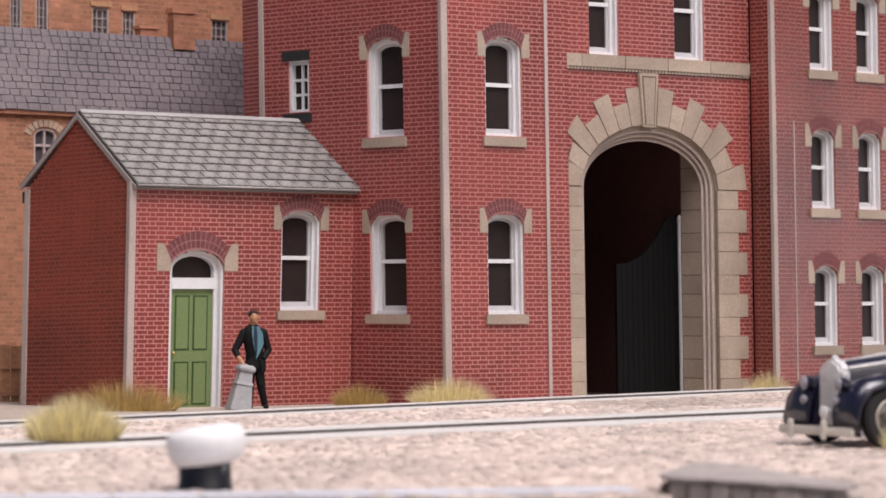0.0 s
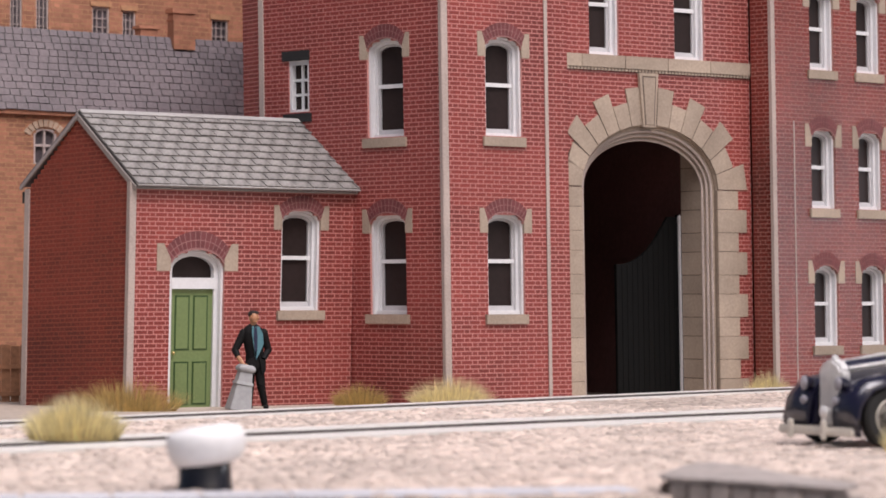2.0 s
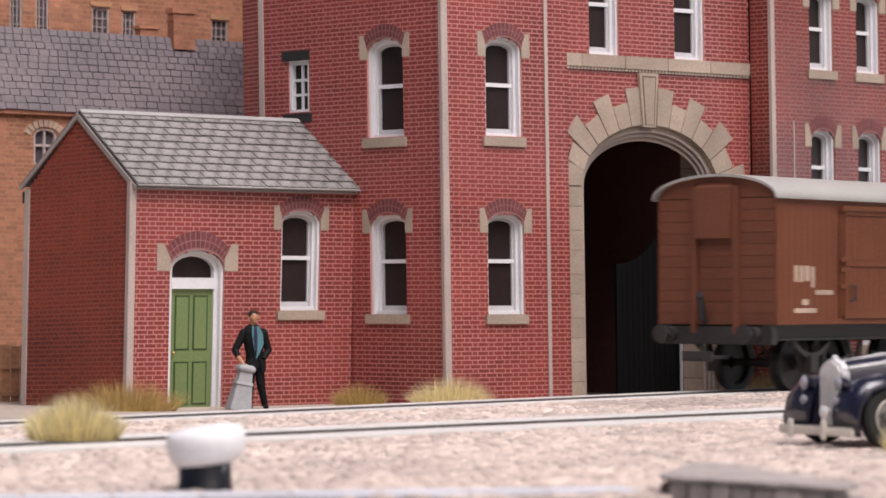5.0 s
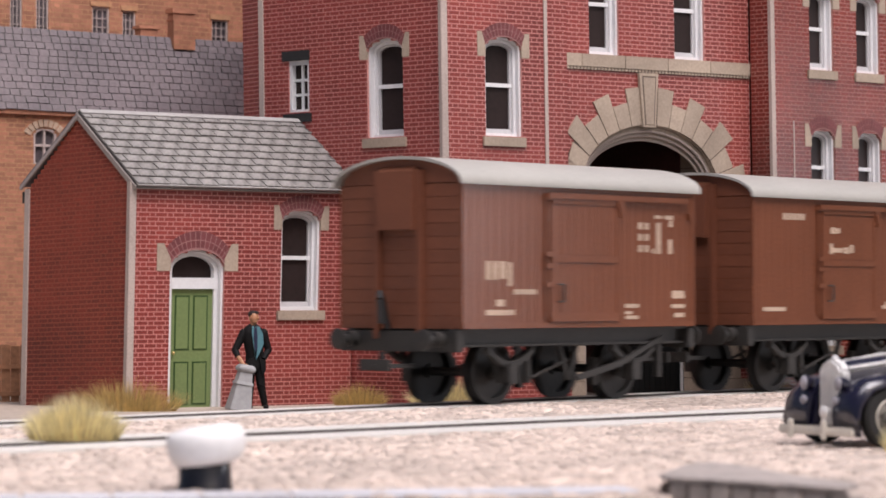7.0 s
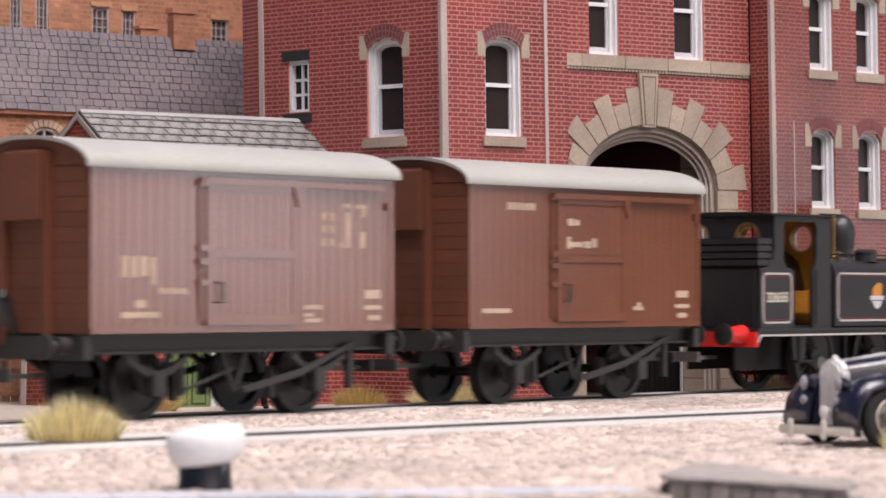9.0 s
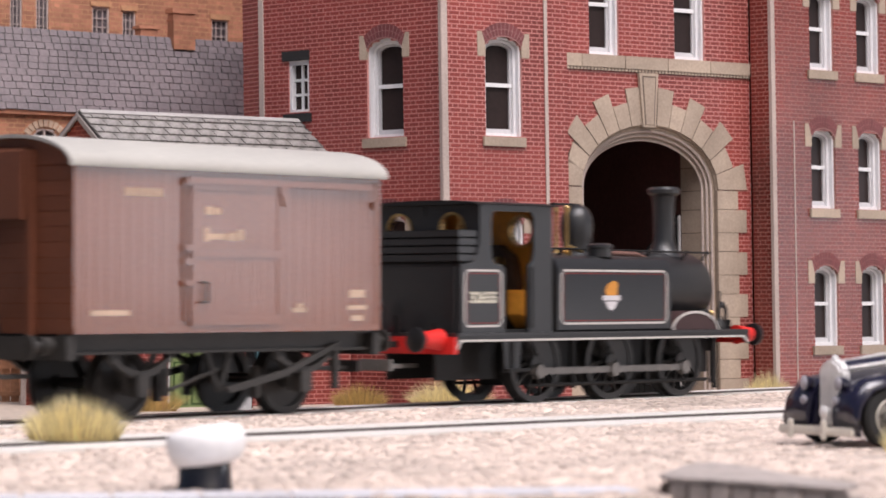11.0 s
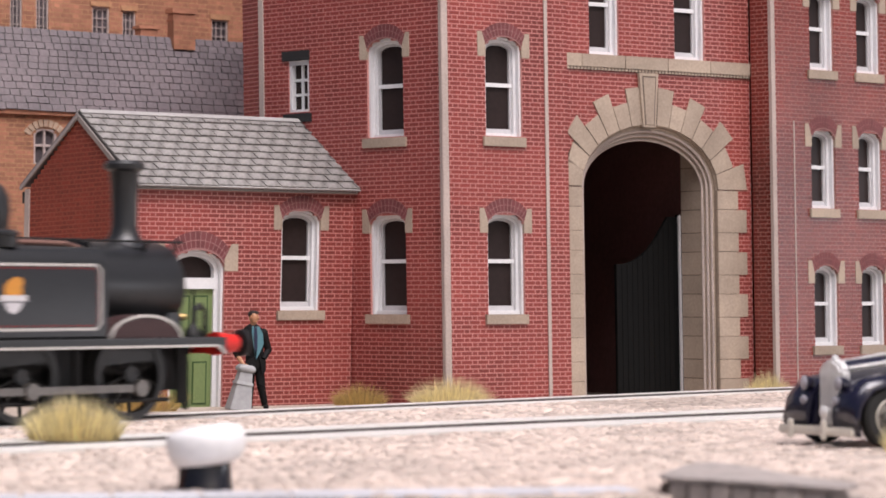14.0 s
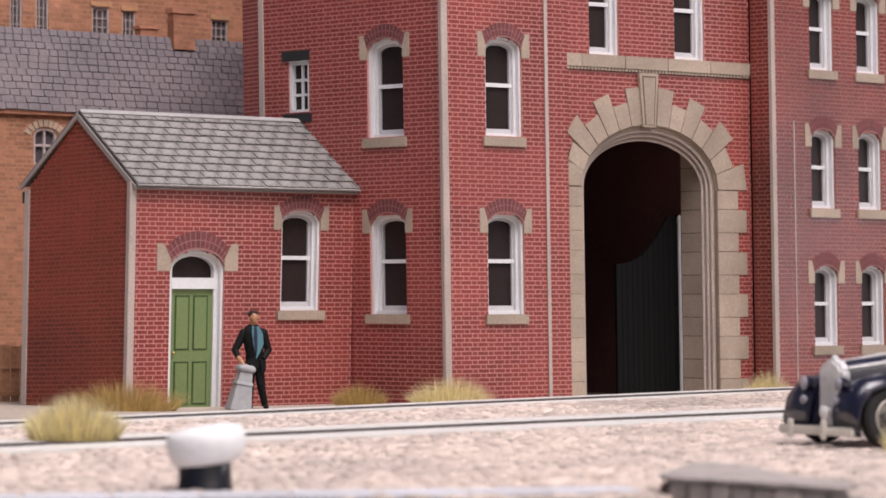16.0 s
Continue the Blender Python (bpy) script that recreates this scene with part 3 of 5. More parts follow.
    part("corner_strip", Shape(wing).box(-0.6, 0.7, -0.4, 0.6, -4.2, TOP), STRIP, b)
    part("card_edge", Shape(wing).box(6.9, 7.3, -0.14, 0.1, -4.2, 64), STRIP, b)
    # closing walls and flat roof, out of sight
    p = [FB @ Vector((66, 8, 0)), FB @ Vector((58.3, 1, 0)), FB @ Vector((0, 1, 0)), FC @ Vector((89, 2, 0)), wing @ Vector((0, 2, 0)), wing @ Vector((70, 2, 0)), Vector((140, 800, 0)), Vector((-30, 800, 0))]
    part("roof", Shape().prism([(q.x, q.y) for q in p], TOP, TOP + 2, "z"), SLATE_B, b)
    q = [FB @ Vector((66, 2, 0)), Vector((-30, 800, 0)), Vector((140, 800, 0)), wing @ Vector((70, 2, 0))]
    for a, e in zip(q, q[1:]):
        d = e - a
        part("back_wall", Shape(Matrix.Translation((a.x, a.y, 0)) @ Matrix.Rotation(math.atan2(d.y, d.x), 4, "Z")).box(0, d.length, -1, 1, -4.2, TOP), MORTAR, b)
    # gate leaf
    g = thing("gate", "dark grey green boarded gate leaf with swept top, standing closed", "gate")
    top = lambda u: 29.0 + 11.6 * min(1.0, max(0.0, (u - 57.6) / 15.6)) ** 2.4
    for i in range(12):
        u0 = 57.6 + i * 1.6
        u1 = u0 + 1.54
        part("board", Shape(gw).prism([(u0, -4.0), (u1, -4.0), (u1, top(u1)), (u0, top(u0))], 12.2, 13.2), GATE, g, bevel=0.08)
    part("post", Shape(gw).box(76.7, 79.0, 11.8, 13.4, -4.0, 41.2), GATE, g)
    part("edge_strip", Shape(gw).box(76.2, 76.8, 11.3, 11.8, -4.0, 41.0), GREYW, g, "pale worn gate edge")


brewery()


# ---- the small lean-to office ----
def office():
    b = thing("brick_office", "small red brick office with grey slate roof and green door", "building")
    FS = wall_frame(-68.9, 596.0, 35.0, 0.018)
    FG = wall_frame(-68.9, 596.0, 180 - 41.5, 0.018) @ Matrix.Diagonal((1, -1, 1, 1))
    tilt = Matrix.Identity(4)
    tilt[2][0] = -0.030
    FG = FG @ tilt
    holes = [hole(38.4, 49.0, 18.0, 41.0), (9.6, 23.6, -4.3, 27.5, 31.6)]
    brick_wall(b, FS, (0.0, 57.85), -4.2, 46.2, holes, "wall", seed=8, pick=lambda u, z: 24 < u < 57 and 3 < z < 16)
    arched_window(b, FS, 38.4, 49.0, 18.0, 41.0)
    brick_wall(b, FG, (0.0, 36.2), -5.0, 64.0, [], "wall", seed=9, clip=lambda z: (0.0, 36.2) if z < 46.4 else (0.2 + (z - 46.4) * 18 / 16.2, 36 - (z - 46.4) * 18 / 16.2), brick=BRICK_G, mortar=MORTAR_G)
    part("corner_strip", Shape(FS).box(-1.0, 0.7, -0.4, 1.2, -4.2, 46.5), STRIP, b, bevel=0.12)
    part("corner_strip", Shape(FG).box(34.9, 36.4, -0.4, 1.2, -5.0, 46.8), STRIP, b)
    part("end_wall", Shape(FS).box(56.8, 57.8, 0.5, 30, -4.2, 46), BRICK, b)
    # door with its arched head
    d = part("door_frame", Shape(FS).ring(arch(9.6, 23.6, -4.2, 27.3, 31.6), arch(10.2, 23.0, -4.2, 27.3, 31.0), 0.7, 4.8)
             .ring(arch(10.2, 23.0, -4.2, 27.3, 31.0), arch(11.2, 22.0, -4.2, 27.0, 30.2), 1.9, 4.8), WHITE, b, "white arched door frame")
    part("transom", Shape(FS).box(11.0, 22.2, 1.7, 4.4, 22.9, 25.4), WHITE, d)
    part("fanlight", Shape(FS).prism(arch(11.0, 22.2, 25.3, 27.0, 30.4), 3.4, 3.7), PANE, d, "dark fanlight pane")
    leaf = part("door", Shape(FS).box(11.2, 22.0, 2.5, 3.8, -4.2, 22.9), GREEN, d, "leaf green panelled door")
    for u0, u1 in ((12.6, 15.9), (17.3, 20.6)):
        for z0, z1 in ((-2.8, 6.4), (9.4, 21.2)):
            part("panel_groove", Shape(FS).box(u0 - .25, u1 + .25, 2.44, 2.6, z0 - .25, z1 + .25), GREEN_D, leaf)
            part("panel", Shape(FS).box(u0, u1, 2.32, 2.6, z0, z1), GREEN, leaf, bevel=0.15)
    part("door_knob", Shape(FS).ball((12.0, 2.0, 8.6), 0.35, 0.35, 0.35, 8), BRASS, leaf, "small brass knob")
    c, w, zs, rise, band = 16.6, 7.0, 27.3, 4.3, 4.2
    s = Shape(FS)
    n = 17
    a0, a1 = radians(16), radians(164)
    for i in range(n):
        p, q = a0 + (a1 - a0) * (i + .08) / n, a0 + (a1 - a0) * (i + .92) / n
        for lo, hi in ((0.12, 0.5), (0.55, 1.0)):
            pt = lambda g, k: (c - (w + band * .62 * k) * math.cos(g), zs + (rise + band * k) * math.sin(g))
            s.prism([pt(p, lo), pt(p, hi), pt(q, hi), pt(q, lo)], -0.1, 0.05)
    tagged(part("brick_arch", s, SOLDIER, d, "dark purple soldier bricks"), kind="stuff")
    o = [(c - (w + band * .62) * math.cos(a0 + (a1 - a0) * i / 12), zs + (rise + band) * math.sin(a0 + (a1 - a0) * i / 12)) for i in range(13)]
    f = [(c - w * math.cos(a0 + (a1 - a0) * i / 12), zs + rise * math.sin(a0 + (a1 - a0) * i / 12)) for i in range(13)]
    part("arch_bed", Shape(FS).ring(o, f, -0.07, 0.04), MORTAR_D, d)
    for sg, e in ((-1, 9.6), (1, 23.6)):
        part("impost_stone", Shape(FS).prism([(e - sg * .1, 26.9), (e + sg * 3.4, 26.9), (e + sg * 3.4, 33.0), (e + sg * 1.7, 33.0), (e - sg * .1, 29.6)], -0.16, 0.5), STONE, d)
    # roof: two skewed slopes, slates laid in courses
    su = Vector((math.cos(radians(35)), math.sin(radians(35)), 0))
    gu = Vector((-math.cos(radians(41.5)), math.sin(radians(41.5)), 0))
    lift = Vector((0.018 * 46, 0, 0))
    e0 = Vector((-68.9, 596, 46.0)) + lift - su * 0.5 - gu * 1.8 + Vector((0, 0, -0.6))
    up = gu * 19.6 + Vector((0, 0, 16.9))
    nrm = su.cross(up).normalized()
    length = 62.0
    back = gu * 20.0 - Vector((0, 0, 16.0))

    def slab(o, a, c_, t):
        n_ = a.cross(c_).normalized() * t
        p = [o, o + a, o + a + c_, o + c_]
        return Shape().add([tuple(x) for x in p] + [tuple(x + n_) for x in p], [(3, 2, 1, 0), (4, 5, 6, 7), (0, 1, 5, 4), (1, 2, 6, 5), (2, 3, 7, 6), (3, 0, 4, 7)])
    rf = part("roof", slab(e0, su * length, up, 0.5), SLATE_U, b, "grey slate roof")
    part("back_slope", slab(e0 + up, su * length, back, 0.5), SLATE_B, rf)
    part("fascia", slab(e0 - nrm * 1.0 + Vector((0, 0, 0.2)), su * length, gu * 0.4 + Vector((0, 0, 0.9)), 0.5), RIDGE, rf)
    rows, wid = 10, 4.13
    upn = up.normalized()
    k = up.length / rows
    corner = lambda x, y, z: tuple(su * x + upn * y + nrm * z)
    slate = []
    for wd in (wid, wid / 2):
        slate.append(Shape().add([corner(*q) for q in ((0, 0, 0), (wd - 0.22, 0, 0), (wd - 0.22, k + 0.1, 0), (0, k + 0.1, 0), (0.05, 0.03, 0.42), (wd - 0.27, 0.03, 0.42), (wd - 0.23, k + 0.1, 0.04), (0.01, k + 0.1, 0.04))],
                                 [(4, 5, 6, 7), (0, 1, 5, 4), (1, 2, 6, 5), (3, 0, 4, 7)]).mesh("slate", [SLATE]))
    rnd = random.Random(3)
    for r in range(rows):
        if r % 2:
            cells = [(0.0, 1)] + [(wid / 2 + i * wid, 0) for i in range(14)] + [(14.5 * wid, 1)]
        else:
            cells = [(i * wid, 0) for i in range(15)]
        for u, kind in cells:
            ob = new("slate", slate[kind])
            ob.parent = rf
            org = e0 + su * u + upn * (r * k + rnd.uniform(-0.12, 0.12)) + nrm * (0.55 + rnd.uniform(0, 0.12))
            ob.matrix_local = Matrix.Translation(org * MM)
    part("eaves_lip", slab(e0 - upn * 0.35 + nrm * 0.30, su * length, upn * 1.0, 0.42), RIDGE, rf, "pale slate eaves edge", bevel=0.06)
    part("ridge_tile", slab(e0 + up - upn * 1.2 + nrm * 0.85, su * length, upn * 1.4, 0.3), RIDGE, rf, bevel=0.08)
    part("ridge_tile", slab(e0 + up + nrm * 0.9, su * length, back.normalized() * 1.4, 0.3), RIDGE, rf)
    part("bargeboard", slab(e0 + nrm * -0.1 - su * 0.30, up, su * 0.5, 1.15), BARGE, rf)
    part("bargeboard", slab(e0 + up + nrm * -0.2 - su * 0.25, back, su * 0.5, 0.8), BARGE, rf)
    part("gutter_end", Shape(FG).box(36.4, 37.1, -0.5, 0.3, 43.6, 46.2), IRON_D, rf)


office()


# ---- the far terrace behind ----
def terrace():
    b = thing("terrace_house", "orange brick terrace with purple grey slate roof behind the office", "building")
    fr = wall_frame(-118.0, 694.0, 37.0)
    L = 112.0
    brick_wall(b, fr, (0.0, L), -4.2, 68.3, [(14.8, 21.6, 56, 63, 65.0)], "wall", brick=ORANGE, mortar=ORANGE_J, scale=1.15, seed=11)
    part("eaves_board", Shape(fr).box(0, L, -1.2, 0.4, 68.3, 69.6), ORANGE, b)
    w = part("window", Shape(fr).ring(arch(14.6, 21.8, 56, 63, 65.2), arch(15.4, 21.0, 56, 63, 64.4), 0.2, 1.5).box(17.9, 18.5, .4, 1.2, 56, 64.4).box(15, 21.4, .4, 1.2, 60.2, 60.8), FARW, b)
    part("pane", Shape(fr).prism(arch(15, 21.4, 56, 63, 64.6), 1.3, 1.5), PANE_F, w)
    s = Shape(fr)
    for i in range(9):
        a, e = radians(30 + 120 * (i + .1) / 9), radians(30 + 120 * (i + .9) / 9)
        q = lambda g, r: (18.2 - r * math.cos(g) * 1.0, 60.4 + r * math.sin(g) * 0.92)
        s.prism([q(a, 5.4), q(a, 7.4), q(e, 7.4), q(e, 5.4)], -0.3, 0.3)
    tagged(part("brick_arch", s, LETTER, w, "pale arch bricks"), kind="stuff")
    # slate roof, steep, in uneven courses
    rows = 12
    run, rise = 8.0, 22.1
    bed = Shape(fr).add([(0, -1.5, 69.4), (L, -1.5, 69.4), (L, -1.5 + run, 69.4 + rise), (0, -1.5 + run, 69.4 + rise)], [(0, 1, 2, 3)])
    r_ = part("roof", bed, SLATE_U, b, "purple grey slate roof")
    rnd = random.Random(8)
    s = Shape(fr)
    count = 0
    for r in range(rows):
        f0 = r / rows
        f1 = (r + 1) / rows
        u = rnd.uniform(-2, 0)
        while u < L:
            wd = rnd.uniform(2.4, 3.2) * (1.25 - 0.35 * f0)
            y0, z0 = -1.5 + run * f0, 69.4 + rise * f0
            y1, z1 = -1.5 + run * (f1 + 0.01), 69.4 + rise * (f1 + 0.01)
            j = rnd.uniform(-0.12, 0.12)
            own = Shape(fr) if u < 66 and count < 300 else s
            own.add([(u, y0 - 0.3, z0 + 0.12 + j), (u + wd - 0.3, y0 - 0.3, z0 + 0.12 + j), (u + wd - 0.3, y1 - 0.3, z1 - 0.25), (u, y1 - 0.3, z1 - 0.25), (u, y0 + 0.2, z0 + j - .1), (u + wd - 0.3, y0 + 0.2, z0 + j - .1),
                     (u + wd - 0.3, y1, z1 - 0.35), (u, y1, z1 - 0.35)], [(0, 1, 2, 3), (4, 5, 1, 0), (0, 3, 7, 4), (1, 5, 6, 2)])
            if own is not s:
                part("slate", own, SLATE_B, r_)
                count += 1
            u += wd
    tagged(part("slating", s, SLATE_B, r_), kind="stuff")
    # higher house behind
    hi = wall_frame(-118.0 - 12, 694.0 + 16, 37.0)
    spec = [(18.4, 3.6, 91.5, 103), (26.2, 3.8, 91.5, 103), (43.4, 5.3, 92.2, 100.2), (52.8, 4.2, 92.2, 99.6), (81.6, 5.4, 91.8, 98.9)]
    brick_wall(b, hi, (0.0, L), 86.0, 130.0, [(u, u + w_, zb, zt, zt + 0.1) for u, w_, zb, zt in spec], "wall", brick=ORANGE, mortar=ORANGE_J, scale=1.3, seed=12)
    for u, w_, zb, zt in spec:
        part("lintel", Shape(hi).box(u - 0.6, u + w_ + 0.6, -0.3, 0.4, zt, zt + 1.4), ORANGE_J, b)
        w = part("window", Shape(hi).box(u, u + 0.4, 0.3, 1.2, zb, zt).box(u + w_ - .4, u + w_, 0.3, 1.2, zb, zt).box(u, u + w_, 0.3, 1.2, zb, zb + .4).box(u, u + w_, 0.3, 1.2, zt - .5, zt), FARW, b, "pale small-paned window")
        part("pane", Shape(hi).box(u, u + w_, 1.0, 1.3, zb, zt), PANE_F, w)
        for j in (1, 2):
            part("glazing_bar", Shape(hi).box(u + w_ * j / 3 - .12, u + w_ * j / 3 + .12, 0.6, 1.0, zb, zt), FARW, w)
        for z in (zb + 2.4, zb + 4.8, zb + 7.2):
            part("glazing_bar", Shape(hi).box(u, u + w_, 0.6, 1.0, z - .12, z + .12), FARW, w)
    for u0, u1, v0, z0, z1, top in ((59.8, 66.6, 4.6, 88.2, 98.0, 99.4), (50.8, 56.2, 6.8, 88.6, 93.4, 94.3)):
        part("chimney", Shape(fr).box(u0, u1, v0, v0 + 3.2, z0, z1).box(u0 - 0.5, u1 + 0.5, v0 - 0.4, v0 + 3.6, z1, top).box(u0 - 0.2, u1 + 0.2, v0 - 0.15, v0 + 3.4, z1 - 2.2, z1 - 1.5), ORANGE, b, "orange brick chimney stub", bevel=0.1)
        brick_wall(b, fr @ Matrix.Translation((0, v0 - 0.16, 0)), (u0, u1), z0, z1 - 2.2, [], "chimney_face", brick=ORANGE, mortar=ORANGE_J, thick=0.14, scale=1.3, seed=13)
    # board fence
    f = thing("board_fence", "brown wooden board fence beside the office", "fence")
    ff = wall_frame(-98.5, 640.0, 20.0)
    for i in range(9):
        part("board", Shape(ff).box(-10 + i * 2.2, -8.0 + i * 2.2, 0, 0.6, -4.2, 9.5 + (i % 3) * 0.2), BROWNF, f, bevel=0.08)
    part("rail", Shape(ff).box(-10, 10, -0.5, 0.0, 4.2, 5.2), BROWNF, f)
    part("rail", Shape(ff).box(-10, 10, -0.5, 0.0, -2.2, -1.2), BROWNF, f)
    bk = tagged(part("backdrop", Shape().box(-940, 1390, 1000, 1004, -3.6, 420), BACK), "plain pale board behind the layout", "backdrop", kind="structure")


terrace()


# ---- small things on the quay and by the office ----
def grass_tuft(x, y, z, rx, ry, h, n, material, label, seed):
    rnd = random.Random(seed)
    s = Shape()
    for _ in range(n):
        a, q = rnd.uniform(0, 2 * math.pi), math.sqrt(rnd.random())
        bx, by = math.cos(a) * q * rx * 0.72, math.sin(a) * q * ry * 0.72
        hh = h * (1 - 0.55 * q * q) * rnd.uniform(0.55, 1.1)
        tx, ty = bx * 1.42 + rnd.uniform(-1.1, 1.1), by * 1.42 + rnd.uniform(-0.8, 0.8)
        w = rnd.uniform(0.022, 0.052)
        mx, my = (bx * 0.6 + tx * 0.4), (by * 0.6 + ty * 0.4)
        g = rnd.uniform(0, math.pi)
        dx, dy = math.cos(g) * w, math.sin(g) * w
        s.add([(bx - dx, by - dy, 0), (bx + dx, by + dy, 0), (mx + dx * .8, my + dy * .8, hh * .62), (mx - dx * .8, my - dy * .8, hh * .62), (tx, ty, hh)], [(0, 1, 2, 3), (3, 2, 4)])
    ob = part("grass_tuft", s, material)
    tagged(ob, label, "grass", "grass tufts")
    ob.matrix_world = at(x, y, z)


grass_tuft(-54.2, 399.0, -0.3, 8.6, 4.5, 7.6, 3600, STRAW, "pale straw grass tuft growing beside the rail", 21)
grass_tuft(1.5, 602.0, -3.8, 10.8, 4.0, 8.0, 2600, STRAW, "straw grass tuft at the foot of the building corner", 22)
grass_tuft(-68.5, 587.0, -3.8, 15.0, 4.0, 8.2, 1700, STRAW_D, "olive dry grass at the foot of the office", 23)
grass_tuft(-19.0, 616.0, -3.8, 7.8, 3.0, 6.0, 1400, STRAW_D, "olive dry grass where the two buildings meet", 24)
grass_tuft(77.3, 645.0, -3.8, 6.4, 3.0, 8.2, 1500, STRAW, "thin straw grass beside the gateway stones", 25)
grass_tuft(64.0, 374.0, -0.3, 4.2, 3.0, 5.4, 1200, STRAW, "straw grass tuft beside the car wheel", 26)


def bollard():
    b = thing("mooring_bollard", "mooring bollard with white cap and black foot", "bollard", m=at(-25.4, 299.5, 0))
    part("foot", Shape().lathe([(3.15, -0.4), (3.15, 0.2), (2.95, 0.5), (2.9, 3.2)], 32, Matrix.Translation((-0.85, 0, 0))), BOLB, b, "black painted foot", smooth=True)
    part("cap", Shape().lathe([(2.9, 2.75), (3.6, 2.95), (4.2, 3.8), (4.45, 5.0), (4.35, 6.0), (3.9, 6.6), (2.4, 6.95), (0.1, 7.0)], 36), BOLW, b, "white painted domed cap", smooth=True).rotation_euler = (0, radians(-8), 0)


bollard()


def post():
    p = thing("stone_post", "tapered pale grey stone post with a moulded cap", "post", m=pose(-44.9 * MM, 594.5 * MM, -3.6 * MM, 0, 11, 20))
    sq = lambda r, z: [(-r, -r, z), (r, -r, z), (r, r, z), (-r, r, z)]

    def stack(levels):
        s = Shape()
        pts = [q for r, z in levels for q in sq(r, z)]
        f = [(4 * k + i, 4 * k + (i + 1) % 4, 4 * k + 4 + (i + 1) % 4, 4 * k + 4 + i) for k in range(len(levels) - 1) for i in range(4)]
        return s.add(pts, f + [(3, 2, 1, 0), tuple(range(4 * len(levels) - 4, 4 * len(levels)))])
    part("shaft", stack([(2.45, -0.2), (1.4, 8.3)]), POT, p, bevel=0.12)
    part("cap", stack([(1.4, 8.3), (1.85, 8.8), (1.85, 9.3), (1.35, 10.0)]), POT, p, bevel=0.1)
    part("band", stack([(1.95, 5.6), (1.75, 6.3)]), POT, p)


post()


def figurine():
    """A painted model figure, one mesh."""
    s = Shape()
    mats = [SUIT, SKIN, HAIR, TEAL, TIE]
    s.mat = 0
    for sx, fx in ((-0.95, -0.2), (0.95, 1.4)):
        s.rod((sx, 0, 9.8), (sx + fx * 0.3, -0.3, 5.2), 1.15, 0.95, 10)
        s.rod((sx + fx * 0.3, -0.3, 5.2), (sx + fx, 0.2, 0.7), 0.95, 0.7, 10)
        s.ball((sx + fx + 0.1, -0.6, 0.45), 0.65, 1.3, 0.5, 10)
    lean = Matrix.Identity(4)
    lean[0][2] = -0.06
    lean[0][3] = 0.75
    s.lathe([(1.7, 8.6), (1.95, 10.0), (1.75, 12.2), (2.15, 14.8), (2.35, 16.4), (2.1, 17.5), (1.3, 18.3), (0.75, 18.7)], 18, lean @ Matrix.Diagonal((1.08, 0.78, 1, 1)))
    s.ball((0.3, 0, 9.4), 2.0, 1.5, 1.7, 12)
    # one arm reaches to the post, the other rests in a pocket
    for a, e, w_ in (((-2.35, 0, 16.7), (-4.25, -0.3, 13.0), (-3.7, -1.1, 11.6)), ((1.95, 0, 16.7), (3.05, 0.2, 13.0), (1.8, -1.1, 11.0))):
        s.ball(a, 0.98, 0.95, 1.05, 12)
        s.rod(a, e, 0.95, 0.78, 12)
        s.ball(e, 0.79, 0.79, 0.79, 12)
        s.rod(e, w_, 0.78, 0.62, 12)
    # jacket skirts and lapels
    s.prism([(-1.9, 10.6), (-0.2, 11.6), (0.4, 9.0), (-1.2, 7.6), (-2.1, 8.2)], -1.72, -1.2)
    s.prism([(0.9, 11.4), (2.3, 10.6), (2.2, 8.2), (1.5, 7.7)], -1.72, -1.2)
    s.mat = 1
    s.rod((-3.7, -1.1, 11.6), (-2.7, -2.0, 9.9), 0.52, 0.45, 8)
    s.ball((-2.4, -2.1, 9.6), 0.7, 0.5, 0.5, 8)
    s.rod((-0.35, -0.1, 18.0), (-0.25, -0.15, 19.3), 0.7, 0.68, 10)
    s.ball((-0.15, -0.3, 20.2), 1.02, 1.2, 1.35, 16)
    s.ball((-0.05, -0.5, 19.4), 0.72, 0.85, 0.62, 12)
    s.ball((0.75, -0.75, 20.1), 0.28, 0.3, 0.3, 8)
    s.ball((-1.05, -0.1, 20.1), 0.18, 0.3, 0.4, 8)
    s.mat = 2
    s.ball((-0.28, 0.1, 20.85), 1.14, 1.32, 0.92, 16)
    s.ball((0.2, -0.75, 21.25), 0.75, 0.55, 0.35, 10)
    s.mat = 3
    s.prism([(-0.1, 18.1), (0.75, 18.2), (1.55, 16.6), (1.75, 14.4), (0.9, 12.4), (0.1, 10.9), (0.35, 13.6), (0.3, 16.0)], -1.98, -1.3)
    s.prism([(-0.75, 18.2), (-0.35, 18.2), (-0.45, 15.4), (-0.05, 11.6), (-0.5, 14.4), (-0.8, 16.6)], -1.98, -1.3)
    s.mat = 4
    s.prism([(-0.35, 18.0), (0.2, 18.0), (0.4, 16.0), (0.35, 13.4), (-0.05, 12.6), (-0.3, 13.6), (-0.35, 16.0)], -2.1, -1.6)
    ob = part("figurine", s, mats, smooth=True)
    tagged(ob, "painted model figure in dark suit and teal shirt leaning", "figurine")
    ob.matrix_world = at(-41.6, 598.5, -3.6, 12) @ Matrix.Diagonal((1.02, 1.05, 1.0, 1))


figurine()


